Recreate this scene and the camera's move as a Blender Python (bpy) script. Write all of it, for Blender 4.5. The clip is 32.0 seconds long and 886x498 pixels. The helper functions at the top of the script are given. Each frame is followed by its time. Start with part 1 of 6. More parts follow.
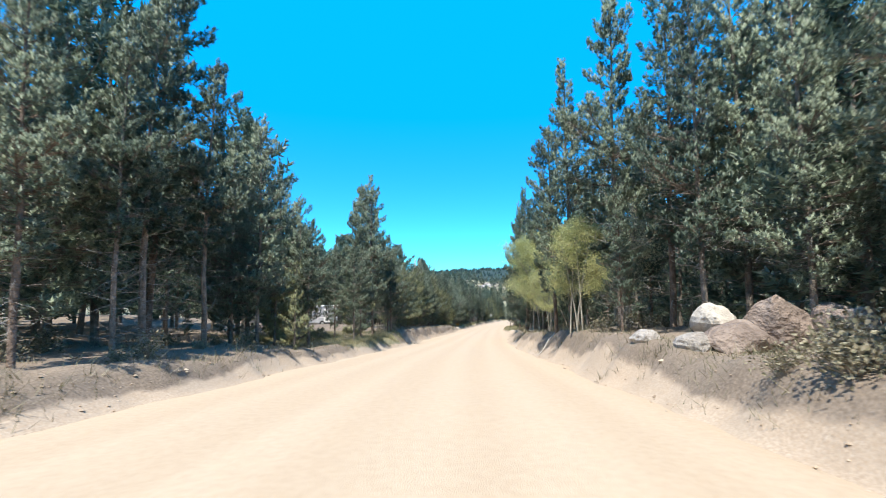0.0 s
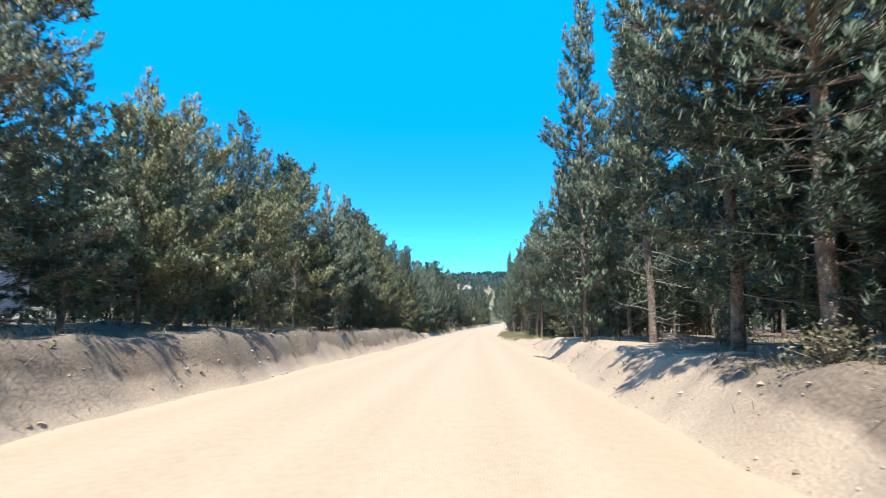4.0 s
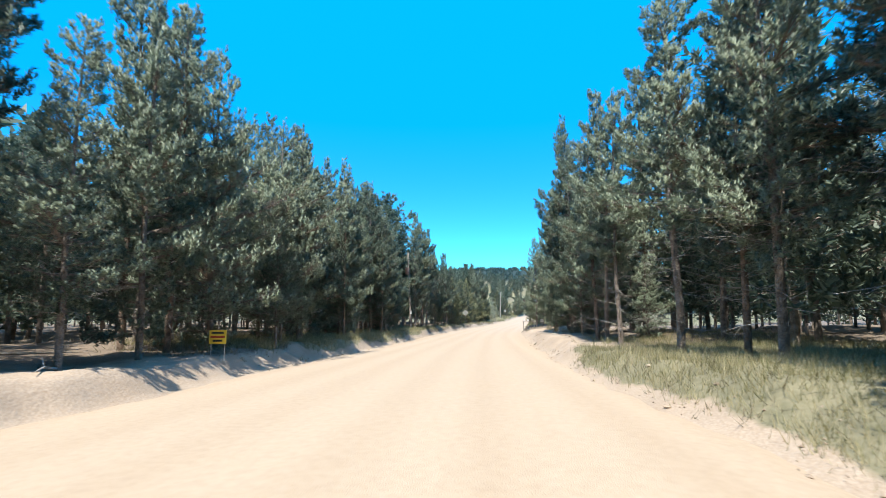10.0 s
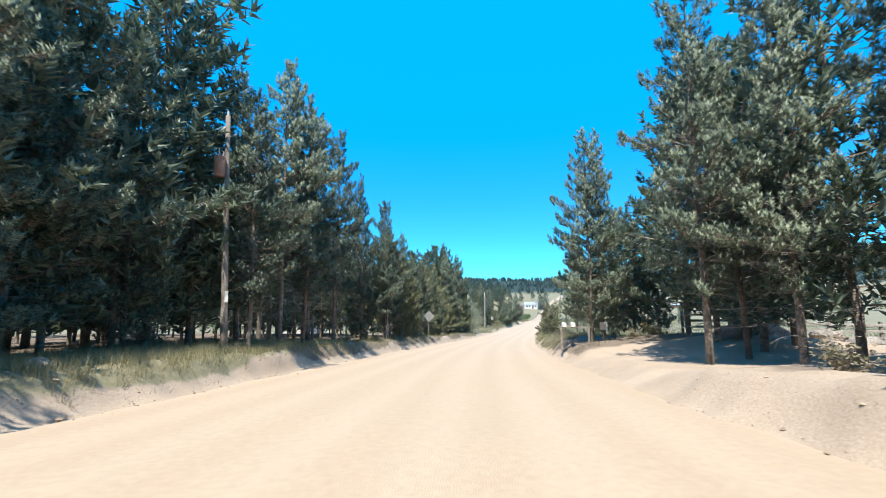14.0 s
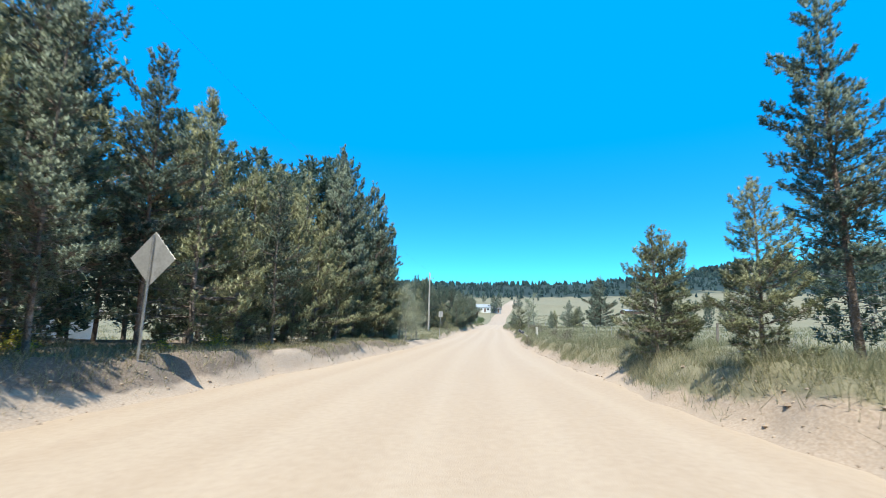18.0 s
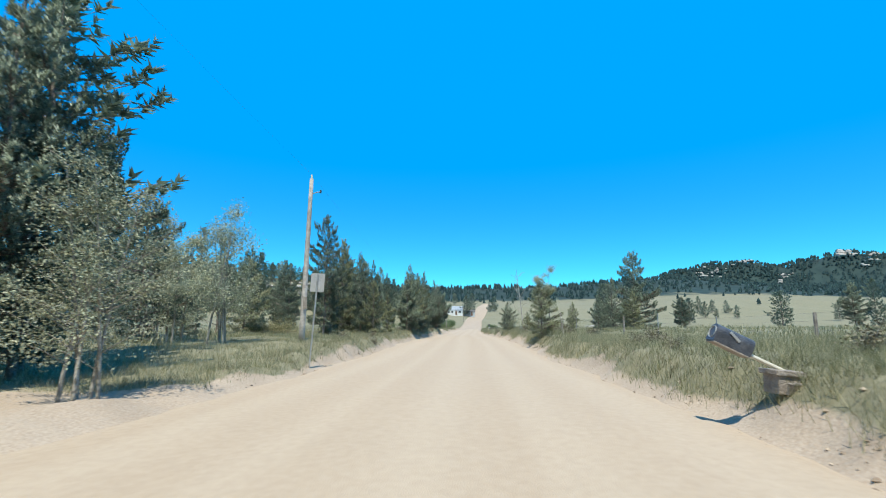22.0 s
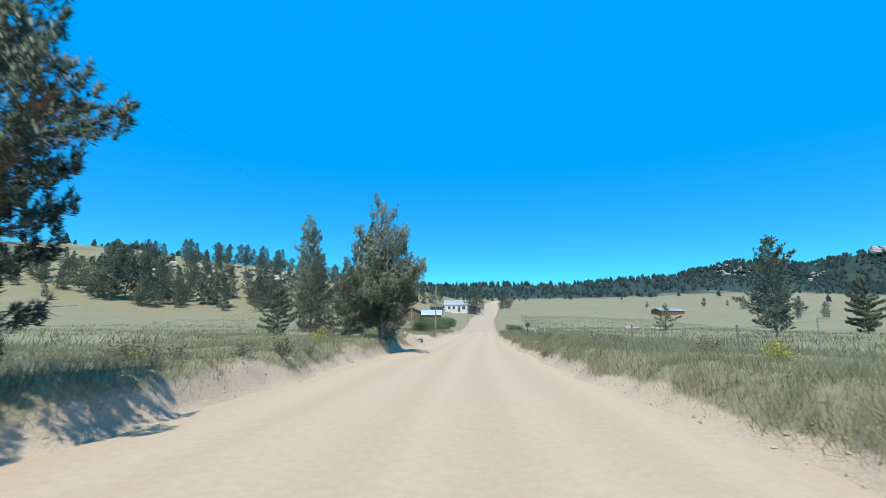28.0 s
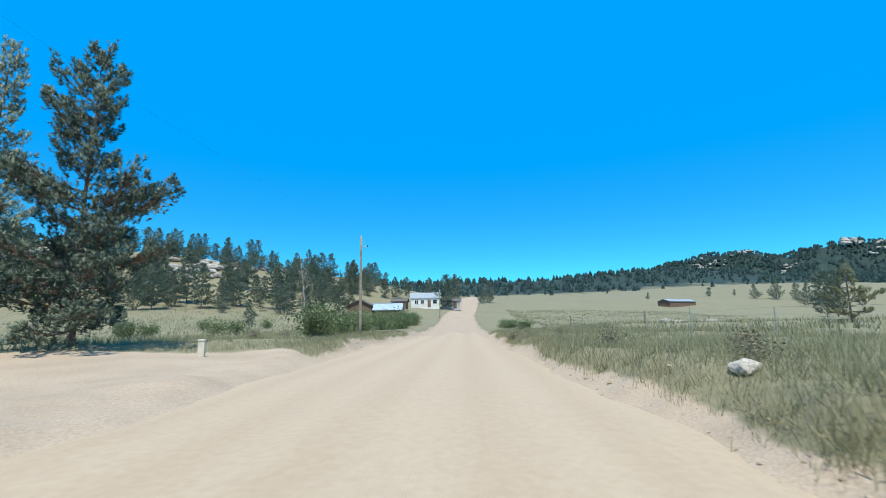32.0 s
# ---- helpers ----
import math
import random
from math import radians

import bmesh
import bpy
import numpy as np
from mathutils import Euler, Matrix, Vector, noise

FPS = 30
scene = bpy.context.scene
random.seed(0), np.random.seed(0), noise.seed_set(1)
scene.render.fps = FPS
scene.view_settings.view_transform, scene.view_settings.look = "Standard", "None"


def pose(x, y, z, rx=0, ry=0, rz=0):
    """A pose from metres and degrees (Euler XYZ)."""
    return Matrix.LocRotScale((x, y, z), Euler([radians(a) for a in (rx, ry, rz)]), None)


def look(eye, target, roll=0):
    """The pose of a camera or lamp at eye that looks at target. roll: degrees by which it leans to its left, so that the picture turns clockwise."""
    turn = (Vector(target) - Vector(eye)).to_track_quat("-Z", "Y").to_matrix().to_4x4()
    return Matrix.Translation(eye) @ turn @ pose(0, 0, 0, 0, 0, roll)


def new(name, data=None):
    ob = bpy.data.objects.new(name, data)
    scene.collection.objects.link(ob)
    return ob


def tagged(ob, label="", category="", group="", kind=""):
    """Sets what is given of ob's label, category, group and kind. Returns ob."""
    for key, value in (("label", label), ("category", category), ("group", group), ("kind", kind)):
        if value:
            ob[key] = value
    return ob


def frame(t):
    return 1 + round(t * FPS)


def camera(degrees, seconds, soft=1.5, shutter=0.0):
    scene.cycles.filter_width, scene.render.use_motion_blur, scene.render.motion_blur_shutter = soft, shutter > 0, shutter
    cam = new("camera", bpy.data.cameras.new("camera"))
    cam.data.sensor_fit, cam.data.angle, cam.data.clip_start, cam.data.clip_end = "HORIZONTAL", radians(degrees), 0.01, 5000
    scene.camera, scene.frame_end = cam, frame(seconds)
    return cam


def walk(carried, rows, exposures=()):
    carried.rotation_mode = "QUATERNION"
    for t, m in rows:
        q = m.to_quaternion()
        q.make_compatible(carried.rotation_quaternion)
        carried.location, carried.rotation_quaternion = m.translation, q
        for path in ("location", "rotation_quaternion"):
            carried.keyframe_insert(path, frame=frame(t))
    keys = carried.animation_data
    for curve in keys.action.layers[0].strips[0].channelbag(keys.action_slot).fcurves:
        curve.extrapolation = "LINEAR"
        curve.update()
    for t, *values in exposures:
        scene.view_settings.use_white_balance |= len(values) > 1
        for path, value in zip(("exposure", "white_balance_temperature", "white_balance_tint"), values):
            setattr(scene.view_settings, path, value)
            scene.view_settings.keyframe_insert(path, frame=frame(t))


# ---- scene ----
# camera and its drive along the road
cam = camera(88.7, 32.0, soft=0.5, shutter=0.12)
PATH = [
    (0.0, 0.000, 0.000, 1.250, 3.99, 5.02, 0.46),
    (0.5, -0.082, 4.784, 0.840, 4.24, 5.01, 0.24),
    (1.0, -0.158, 9.493, 0.429, 4.06, 4.95, 0.24),
    (1.5, -0.219, 14.137, 0.015, 4.06, 4.99, -0.42),
    (2.0, -0.262, 18.734, -0.395, 3.45, 4.97, -0.58),
    (2.5, -0.255, 23.337, -0.799, 2.65, 5.43, -0.06),
    (3.0, -0.201, 27.977, -1.197, 2.13, 5.71, 0.32),
    (3.5, -0.105, 32.642, -1.585, 1.90, 5.79, -0.28),
    (4.0, 0.028, 37.308, -1.954, 1.37, 5.83, -0.05),
    (4.5, 0.201, 41.975, -2.306, 0.72, 6.02, 0.14),
    (5.0, 0.414, 46.645, -2.642, 0.05, 6.46, 0.44),
    (5.5, 0.656, 51.320, -2.964, -0.44, 6.95, 1.03),
    (6.0, 0.908, 56.007, -3.275, -0.28, 6.70, 0.83),
    (6.5, 1.153, 60.689, -3.580, -0.19, 6.85, 0.51),
    (7.0, 1.388, 65.361, -3.893, -0.05, 6.65, 0.55),
    (7.5, 1.619, 70.023, -4.219, 0.27, 6.52, 0.12),
    (8.0, 1.846, 74.755, -4.551, 0.43, 6.49, -0.84),
    (8.5, 2.053, 79.507, -4.890, 0.85, 6.21, -0.76),
    (9.0, 2.249, 84.299, -5.237, 1.26, 5.76, -0.43),
    (9.5, 2.451, 89.083, -5.589, 0.92, 5.63, -0.73),
    (10.0, 2.673, 93.837, -5.943, 0.45, 5.84, 0.32),
    (10.5, 2.918, 98.581, -6.290, 0.20, 6.02, -0.25),
    (11.0, 3.207, 103.331, -6.629, -0.82, 6.23, -0.36),
    (11.5, 3.548, 108.056, -6.954, -1.63, 6.45, -0.20),
    (12.0, 3.931, 112.730, -7.263, -1.91, 6.49, -0.18),
    (12.5, 4.346, 117.343, -7.561, -1.94, 6.67, -0.45),
    (13.0, 4.782, 121.931, -7.851, -2.18, 7.05, -0.13),
    (13.5, 5.230, 126.509, -8.136, -2.30, 7.17, 0.26),
    (14.0, 5.686, 131.040, -8.408, -2.30, 7.51, 0.43),
    (14.5, 6.142, 135.535, -8.670, -2.22, 7.73, 0.33),
    (15.0, 6.647, 140.141, -8.928, -2.89, 7.78, 0.21),
    (15.5, 7.206, 144.791, -9.179, -3.62, 7.85, 0.22),
    (16.0, 7.821, 149.456, -9.421, -4.20, 7.97, 0.39),
    (16.5, 8.494, 154.120, -9.656, -4.85, 8.10, 0.84),
    (17.0, 9.233, 158.766, -9.881, -6.30, 7.99, 0.31),
    (17.5, 10.034, 163.370, -10.099, -7.68, 7.96, -0.90),
    (18.0, 10.908, 167.883, -10.310, -8.93, 8.18, -0.67),
    (18.5, 11.858, 172.376, -10.514, -9.56, 7.94, -0.38),
    (19.0, 12.848, 176.871, -10.698, -9.82, 8.06, -0.67),
    (19.5, 13.878, 181.386, -10.864, -10.27, 8.78, -0.95),
    (20.0, 14.941, 185.906, -11.024, -10.60, 8.57, -0.26),
    (20.5, 16.022, 190.415, -11.176, -10.91, 8.52, -0.56),
    (21.0, 17.151, 194.928, -11.321, -11.42, 8.59, -0.87),
    (21.5, 18.338, 199.462, -11.456, -11.87, 8.49, -0.91),
    (22.0, 19.588, 204.008, -11.573, -12.63, 8.98, -0.04),
    (22.5, 20.874, 208.534, -11.671, -13.18, 8.90, 0.49),
    (23.0, 22.169, 213.025, -11.751, -13.10, 8.94, 0.39),
    (23.5, 23.500, 217.551, -11.814, -13.49, 9.12, -0.03),
    (24.0, 24.849, 222.095, -11.856, -13.32, 9.20, -0.05),
    (24.5, 26.183, 226.633, -11.871, -12.94, 9.06, -0.31),
    (25.0, 27.468, 231.118, -11.873, -12.50, 8.98, -0.52),
    (25.5, 28.688, 235.538, -11.876, -12.25, 9.15, -0.95),
    (26.0, 29.898, 240.025, -11.895, -12.04, 9.21, 0.21),
    (26.5, 31.070, 244.534, -11.937, -11.77, 9.03, 0.19),
    (27.0, 32.255, 249.048, -12.000, -11.66, 9.13, 0.03),
    (27.5, 33.449, 253.564, -12.078, -11.72, 9.18, -0.10),
    (28.0, 34.656, 258.079, -12.169, -11.87, 9.03, -0.31),
    (28.5, 35.881, 262.591, -12.269, -12.01, 8.74, -0.72),
    (29.0, 37.131, 267.099, -12.374, -12.10, 8.85, -0.19),
    (29.5, 38.396, 271.592, -12.475, -12.41, 8.87, -0.34),
    (30.0, 39.668, 276.051, -12.564, -12.81, 8.92, 0.34),
    (30.5, 40.982, 280.519, -12.652, -13.40, 9.05, 0.52),
    (31.0, 42.338, 285.001, -12.730, -13.95, 8.95, 0.69),
    (31.5, 43.719, 289.494, -12.808, -14.29, 9.05, 0.62),
    (32.0, 45.122, 293.975, -12.886, -14.91, 9.05, 0.98),
]
walk(cam, [(t, pose(x, y, z, 90 + p, r, a)) for t, x, y, z, a, p, r in PATH],
     exposures=[(0.0, 0.84, 6500, 9), (13.0, 0.80, 6500, 9), (18.0, 0.57, 6500, 7), (22.0, 0.33, 6500, 4), (32.0, 0.24, 6500, 4)])

# ---- world and sun ----
SUN_AZ, SUN_EL = radians(-164), radians(65)      # bearing from +y towards +x, height
world = bpy.data.worlds.new("sky")
scene.world = world
world.use_nodes = True
wn, wl = world.node_tree.nodes, world.node_tree.links
sky = wn.new("ShaderNodeTexSky")
sky.sky_type = "NISHITA"
sky.sun_disc = False
sky.sun_elevation = SUN_EL
sky.sun_rotation = SUN_AZ
sky.altitude = 2400
sky.air_density = 1.0
sky.dust_density = 0.2
sky.ozone_density = 0.6
blend = wn.new("ShaderNodeMix")
blend.data_type = "RGBA"
coord = wn.new("ShaderNodeTexCoord")
height = wn.new("ShaderNodeSeparateXYZ")
rise = wn.new("ShaderNodeMapRange")                # the blue deepens away from the horizon
rise.inputs[1].default_value, rise.inputs[2].default_value = 0.0, 0.36
rise.inputs[3].default_value, rise.inputs[4].default_value = 0.18, 0.96
wl.new(coord.outputs["Generated"], height.inputs[0])
wl.new(height.outputs[2], rise.inputs[0])
sun_dir = wn.new("ShaderNodeVectorMath")
sun_dir.operation = "DOT_PRODUCT"
sun_dir.inputs[1].default_value = (math.sin(SUN_AZ) * math.cos(SUN_EL), math.cos(SUN_AZ) * math.cos(SUN_EL), math.sin(SUN_EL))
wl.new(coord.outputs["Generated"], sun_dir.inputs[0])
paling = wn.new("ShaderNodeMapRange")              # and pales towards the sun
paling.inputs[1].default_value, paling.inputs[2].default_value = 0.5, 0.95
paling.inputs[3].default_value, paling.inputs[4].default_value = 1.0, 0.0
wl.new(sun_dir.outputs["Value"], paling.inputs[0])
deep = wn.new("ShaderNodeMath")
deep.operation = "MULTIPLY"
wl.new(rise.outputs[0], deep.inputs[0])
wl.new(paling.outputs[0], deep.inputs[1])
wl.new(deep.outputs[0], blend.inputs[0])
blend.inputs[7].default_value = (0.0, 2.02, 4.9, 1)
wl.new(sky.outputs[0], blend.inputs[6])
tint = wn.new("ShaderNodeMix")
tint.data_type, tint.blend_type = "RGBA", "MULTIPLY"
wl.new(paling.outputs[0], tint.inputs[0])
tint.inputs[7].default_value = (0.26, 1.04, 1.2, 1)
wl.new(blend.outputs[2], tint.inputs[6])
wl.new(tint.outputs[2], wn["Background"].inputs[0])
wn["Background"].inputs[1].default_value = 0.15
sun = new("sun", bpy.data.lights.new("sun", "SUN"))
sun.data.energy = 4.6
sun.data.angle = radians(0.53)
sun.data.color = (1.0, 0.95, 0.87)
sun.matrix_world = look((math.sin(SUN_AZ) * math.cos(SUN_EL) * 50, math.cos(SUN_AZ) * math.cos(SUN_EL) * 50, math.sin(SUN_EL) * 50), (0, 0, 0))


# ---- materials ----
def mat(name, colors, scale=3.0, rough=0.9, bump=0.0, bump_scale=30.0, fine=0.35, metal=0.0, island=0.0, obj=0.0, translucent=0.0):
    """A principled material mixed from two or three colours by two scales of noise, with relief."""
    m = bpy.data.materials.new(name)
    m.use_nodes = True
    n, l = m.node_tree.nodes, m.node_tree.links
    p = n["Principled BSDF"]
    p.inputs["Roughness"].default_value = rough
    p.inputs["Metallic"].default_value = metal
    tc = n.new("ShaderNodeNewGeometry")
    a = n.new("ShaderNodeTexNoise"); a.inputs["Scale"].default_value = scale; a.inputs["Detail"].default_value = 5
    b = n.new("ShaderNodeTexNoise"); b.inputs["Scale"].default_value = scale * 9; b.inputs["Detail"].default_value = 4
    l.new(tc.outputs["Position"], a.inputs["Vector"]); l.new(tc.outputs["Position"], b.inputs["Vector"])
    mixf = n.new("ShaderNodeMath"); mixf.operation = "MULTIPLY_ADD"; mixf.inputs[1].default_value = fine
    l.new(b.outputs[0], mixf.inputs[0])
    sc = n.new("ShaderNodeMath"); sc.operation = "MULTIPLY"; sc.inputs[1].default_value = 1 - fine
    l.new(a.outputs[0], sc.inputs[0]); l.new(sc.outputs[0], mixf.inputs[2])
    fac = mixf.outputs[0]
    for amount, out in ((island, tc.outputs["Random Per Island"]), (obj, n.new("ShaderNodeObjectInfo").outputs["Random"])):
        if amount:
            q = n.new("ShaderNodeMath"); q.operation = "MULTIPLY_ADD"; q.inputs[1].default_value = amount
            o = n.new("ShaderNodeMath"); o.operation = "ADD"; o.inputs[1].default_value = -amount / 2
            l.new(out, q.inputs[0]); l.new(fac, o.inputs[0]); l.new(o.outputs[0], q.inputs[2])
            fac = q.outputs[0]
    r = n.new("ShaderNodeValToRGB")
    el = r.color_ramp.elements
    k = len(colors)
    lo, hi = 0.33, 0.67
    el[0].position, el[0].color = lo, (*colors[0], 1)
    el[1].position, el[1].color = hi, (*colors[-1], 1)
    for i in range(1, k - 1):
        e = el.new(lo + (hi - lo) * i / (k - 1)); e.color = (*colors[i], 1)
    l.new(fac, r.inputs[0])
    l.new(r.outputs[0], p.inputs["Base Color"])
    if bump:
        c = n.new("ShaderNodeTexNoise"); c.inputs["Scale"].default_value = bump_scale; c.inputs["Detail"].default_value = 6
        l.new(tc.outputs["Position"], c.inputs["Vector"])
        bp = n.new("ShaderNodeBump"); bp.inputs["Strength"].default_value = bump; bp.inputs["Distance"].default_value = 1.5 / bump_scale
        l.new(c.outputs[0], bp.inputs["Height"]); l.new(bp.outputs[0], p.inputs["Normal"])
    if translucent:
        t = n.new("ShaderNodeBsdfTranslucent"); l.new(r.outputs[0], t.inputs[0])
        ms = n.new("ShaderNodeMixShader"); ms.inputs[0].default_value = translucent
        l.new(p.outputs[0], ms.inputs[1]); l.new(t.outputs[0], ms.inputs[2])
        l.new(ms.outputs[0], n["Material Output"].inputs[0])
    return m


def ground_material():
    """Sand, needle litter and dry grass, mixed by the sheet's own 'sand' and 'field' values broken up by noise."""
    m = bpy.data.materials.new("ground")
    m.use_nodes = True
    n, l = m.node_tree.nodes, m.node_tree.links
    p = n["Principled BSDF"]
    p.inputs["Roughness"].default_value = 0.95
    geo = n.new("ShaderNodeNewGeometry")

    def noi(s, d=6):
        q = n.new("ShaderNodeTexNoise"); q.inputs["Scale"].default_value = s; q.inputs["Detail"].default_value = d
        l.new(geo.outputs["Position"], q.inputs["Vector"])
        return q.outputs[0]

    def ramp(fac, cols):
        r = n.new("ShaderNodeValToRGB")
        r.color_ramp.elements[0].position, r.color_ramp.elements[1].position = 0.32, 0.68
        r.color_ramp.elements[0].color, r.color_ramp.elements[1].color = (*cols[0], 1), (*cols[1], 1)
        l.new(fac, r.inputs[0])
        return r.outputs[0]

    def mask(name, s, sharp):
        at = n.new("ShaderNodeAttribute"); at.attribute_name = name
        a = n.new("ShaderNodeMath"); a.operation = "ADD"; l.new(at.outputs["Fac"], a.inputs[0]); l.new(noi(s), a.inputs[1])
        b = n.new("ShaderNodeMapRange"); b.inputs[1].default_value = 1.0 - sharp; b.inputs[2].default_value = 1.0 + sharp
        l.new(a.outputs[0], b.inputs[0])
        return b.outputs[0]

    def mix(f, a, b):
        q = n.new("ShaderNodeMix"); q.data_type = "RGBA"
        l.new(f, q.inputs[0]); l.new(a, q.inputs[6]); l.new(b, q.inputs[7])
        return q.outputs[2]

    litter = mix(noi(7), ramp(noi(0.9), ((0.12, 0.090, 0.066), (0.24, 0.185, 0.135))), ramp(noi(22), ((0.10, 0.076, 0.057), (0.32, 0.255, 0.19))))
    field = mix(noi(0.11), ramp(noi(1.6), ((0.140, 0.136, 0.075), (0.238, 0.217, 0.126))), ramp(noi(6), ((0.174, 0.160, 0.095), (0.315, 0.276, 0.174))))
    sand = mix(noi(5), ramp(noi(0.7), ((0.344, 0.262, 0.184), (0.459, 0.365, 0.271))), ramp(noi(26), ((0.295, 0.217, 0.148), (0.492, 0.398, 0.303))))
    # far wooded slopes: dark teal standing for woods, distance haze put into the colour
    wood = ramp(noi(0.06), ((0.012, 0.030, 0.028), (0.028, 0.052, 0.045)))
    col = mix(mask("field", 0.8, 0.18), litter, field)
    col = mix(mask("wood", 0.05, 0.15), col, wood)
    col = mix(mask("sand", 1.7, 0.16), col, sand)
    l.new(col, p.inputs["Base Color"])
    bp = n.new("ShaderNodeBump"); bp.inputs["Strength"].default_value = 0.4; bp.inputs["Distance"].default_value = 0.04
    l.new(noi(14, 8), bp.inputs["Height"]); l.new(bp.outputs[0], p.inputs["Normal"])
    return m


GROUND = ground_material()
ROAD = mat("packed_gravel", [(0.422, 0.326, 0.230), (0.451, 0.353, 0.250), (0.476, 0.376, 0.271)], 9.0, 0.93, 0.35, 60, 0.35)
BARK = mat("pine_bark", [(0.11, 0.090, 0.075), (0.23, 0.190, 0.155), (0.36, 0.305, 0.255)], 5, 0.95, 0.9, 18)
# brightness put into the needle colour to offset shade within the dense crowns
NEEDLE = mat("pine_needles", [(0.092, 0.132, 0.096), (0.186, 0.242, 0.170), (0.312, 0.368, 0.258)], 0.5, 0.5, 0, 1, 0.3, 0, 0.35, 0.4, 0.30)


def wear_tracks(m):
    """Darker, browner bands where wheels run, from the road sheet's own 'lateral' value, broken up by noise."""
    n, l = m.node_tree.nodes, m.node_tree.links
    p = n["Principled BSDF"]
    base = p.inputs["Base Color"].links[0].from_socket
    at = n.new("ShaderNodeAttribute"); at.attribute_name = "lateral"
    geo = n.new("ShaderNodeNewGeometry")
    q = n.new("ShaderNodeTexNoise"); q.inputs["Scale"].default_value = 0.9; q.inputs["Detail"].default_value = 5
    place = n.new("ShaderNodeSeparateXYZ"); l.new(geo.outputs["Position"], place.inputs[0])
    along = n.new("ShaderNodeMath"); along.operation = "MULTIPLY"; along.inputs[1].default_value = 0.035
    l.new(place.outputs[1], along.inputs[0])
    streak = n.new("ShaderNodeCombineXYZ"); l.new(at.outputs["Fac"], streak.inputs[0]); l.new(along.outputs[0], streak.inputs[1])
    l.new(streak.outputs[0], q.inputs["Vector"])
    wob = n.new("ShaderNodeMath"); wob.operation = "MULTIPLY_ADD"; wob.inputs[1].default_value = 1.4
    l.new(q.outputs[0], wob.inputs[0]); l.new(at.outputs["Fac"], wob.inputs[2])
    freq = n.new("ShaderNodeMath"); freq.operation = "MULTIPLY"; freq.inputs[1].default_value = 3.9
    l.new(wob.outputs[0], freq.inputs[0])
    wave = n.new("ShaderNodeMath"); wave.operation = "SINE"
    l.new(freq.outputs[0], wave.inputs[0])
    grit = n.new("ShaderNodeTexNoise"); grit.inputs["Scale"].default_value = 1.6; grit.inputs["Detail"].default_value = 8
    l.new(streak.outputs[0], grit.inputs["Vector"])
    mul = n.new("ShaderNodeMath"); mul.operation = "MULTIPLY"
    l.new(wave.outputs[0], mul.inputs[0]); l.new(grit.outputs[0], mul.inputs[1])
    rng = n.new("ShaderNodeMapRange"); rng.inputs[1].default_value, rng.inputs[2].default_value = -0.6, 0.6
    rng.inputs[3].default_value, rng.inputs[4].default_value = 0.0, 1.0
    l.new(mul.outputs[0], rng.inputs[0])
    mix = n.new("ShaderNodeMix"); mix.data_type, mix.blend_type = "RGBA", "MULTIPLY"
    mix.inputs[7].default_value = (0.94, 0.92, 0.90, 1)
    l.new(rng.outputs[0], mix.inputs[0]); l.new(base, mix.inputs[6]); l.new(mix.outputs[2], p.inputs["Base Color"])


wear_tracks(ROAD)

# ---- the lie of the land ----
_Y = np.arange(-400.0, 1000.0, 1.0)


def table(pairs, smooth):
    ys, vs = zip(*pairs)
    v = np.interp(_Y, ys, vs)
    k = np.ones(2 * smooth + 1) / (2 * smooth + 1)
    return np.convolve(np.pad(v, smooth, mode="edge"), k, "valid")


_XR = table([(-400, -1.0), (0, -1.10), (19, -1.36), (37, -1.07), (56, -0.19), (75, 0.75), (94, 1.57), (113, 2.83), (131, 4.59), (149, 6.72), (168, 9.81), (186, 13.84), (204, 18.49), (222, 23.75), (240, 28.80), (258, 33.56), (276, 38.57), (294, 44.02), (340, 58.6), (400, 77.5), (490, 111.0), (600, 150), (1000, 290)], 5)
_ZR = table([(-400, 20), (-60, 5.2), (0, -0.07), (19, -1.71), (37, -3.27), (56, -4.59), (75, -5.87), (94, -7.26), (113, -8.58), (131, -9.73), (149, -10.74), (168, -11.63), (186, -12.34), (204, -12.89), (222, -13.18), (240, -13.22), (258, -13.49), (276, -13.88), (294, -14.21), (350, -14.4), (375, -13.9), (430, -10.4), (490, -3.2), (600, 3.5), (1000, 7.0)], 3)
# height of the cut bank beside the road, and how far the bare sand reaches behind the edge
_BL = table([(-20, 0.6), (22, 0.5), (33.4, 0.6), (40.2, 1.15), (80.6, 1.05), (89.6, 0.6), (107.7, 0.5), (148.8, 0.75), (160.7, 0.75), (196.7, 0.7), (204.8, 0.2), (216.2, 0.2),
             (224.4, 0.6), (273.1, 0.65), (285, 0.85), (295.5, 0.6), (299.5, 0.1), (308.5, 0.1), (314.5, 0.5), (383, 0.3)], 2)
_BR = table([(-20, 0.8), (8, 0.85), (12, 1.05), (19.6, 1.2), (28.9, 1.0), (50.4, 0.85), (67.2, 0.6), (72.8, 0.2), (81.7, 0.2), (89.6, 0.5), (111.5, 0.55), (119.3, 0.7), (137.3, 0.75), (143, 0.3), (151.8, 0.3),
             (157.7, 0.8), (169.8, 0.85), (180.6, 0.7), (273.1, 0.65), (323, 0.4)], 2)


def look_up(tab, y):
    return np.interp(y, _Y, tab)


def road_x(y):
    return look_up(_XR, y)


def road_z(y):
    return look_up(_ZR, y)


def wav(x, y, s, seed):
    """Smooth pseudo-noise from sines, -1 to 1, for arrays."""
    a = np.sin(x / s * 1.0 + y / s * 0.73 + seed) + np.sin(x / s * -0.61 + y / s * 1.31 + seed * 2.1) + np.sin(x / s * 1.7 + y / s * 1.9 + seed * 3.3) * 0.5
    return a / 2.5


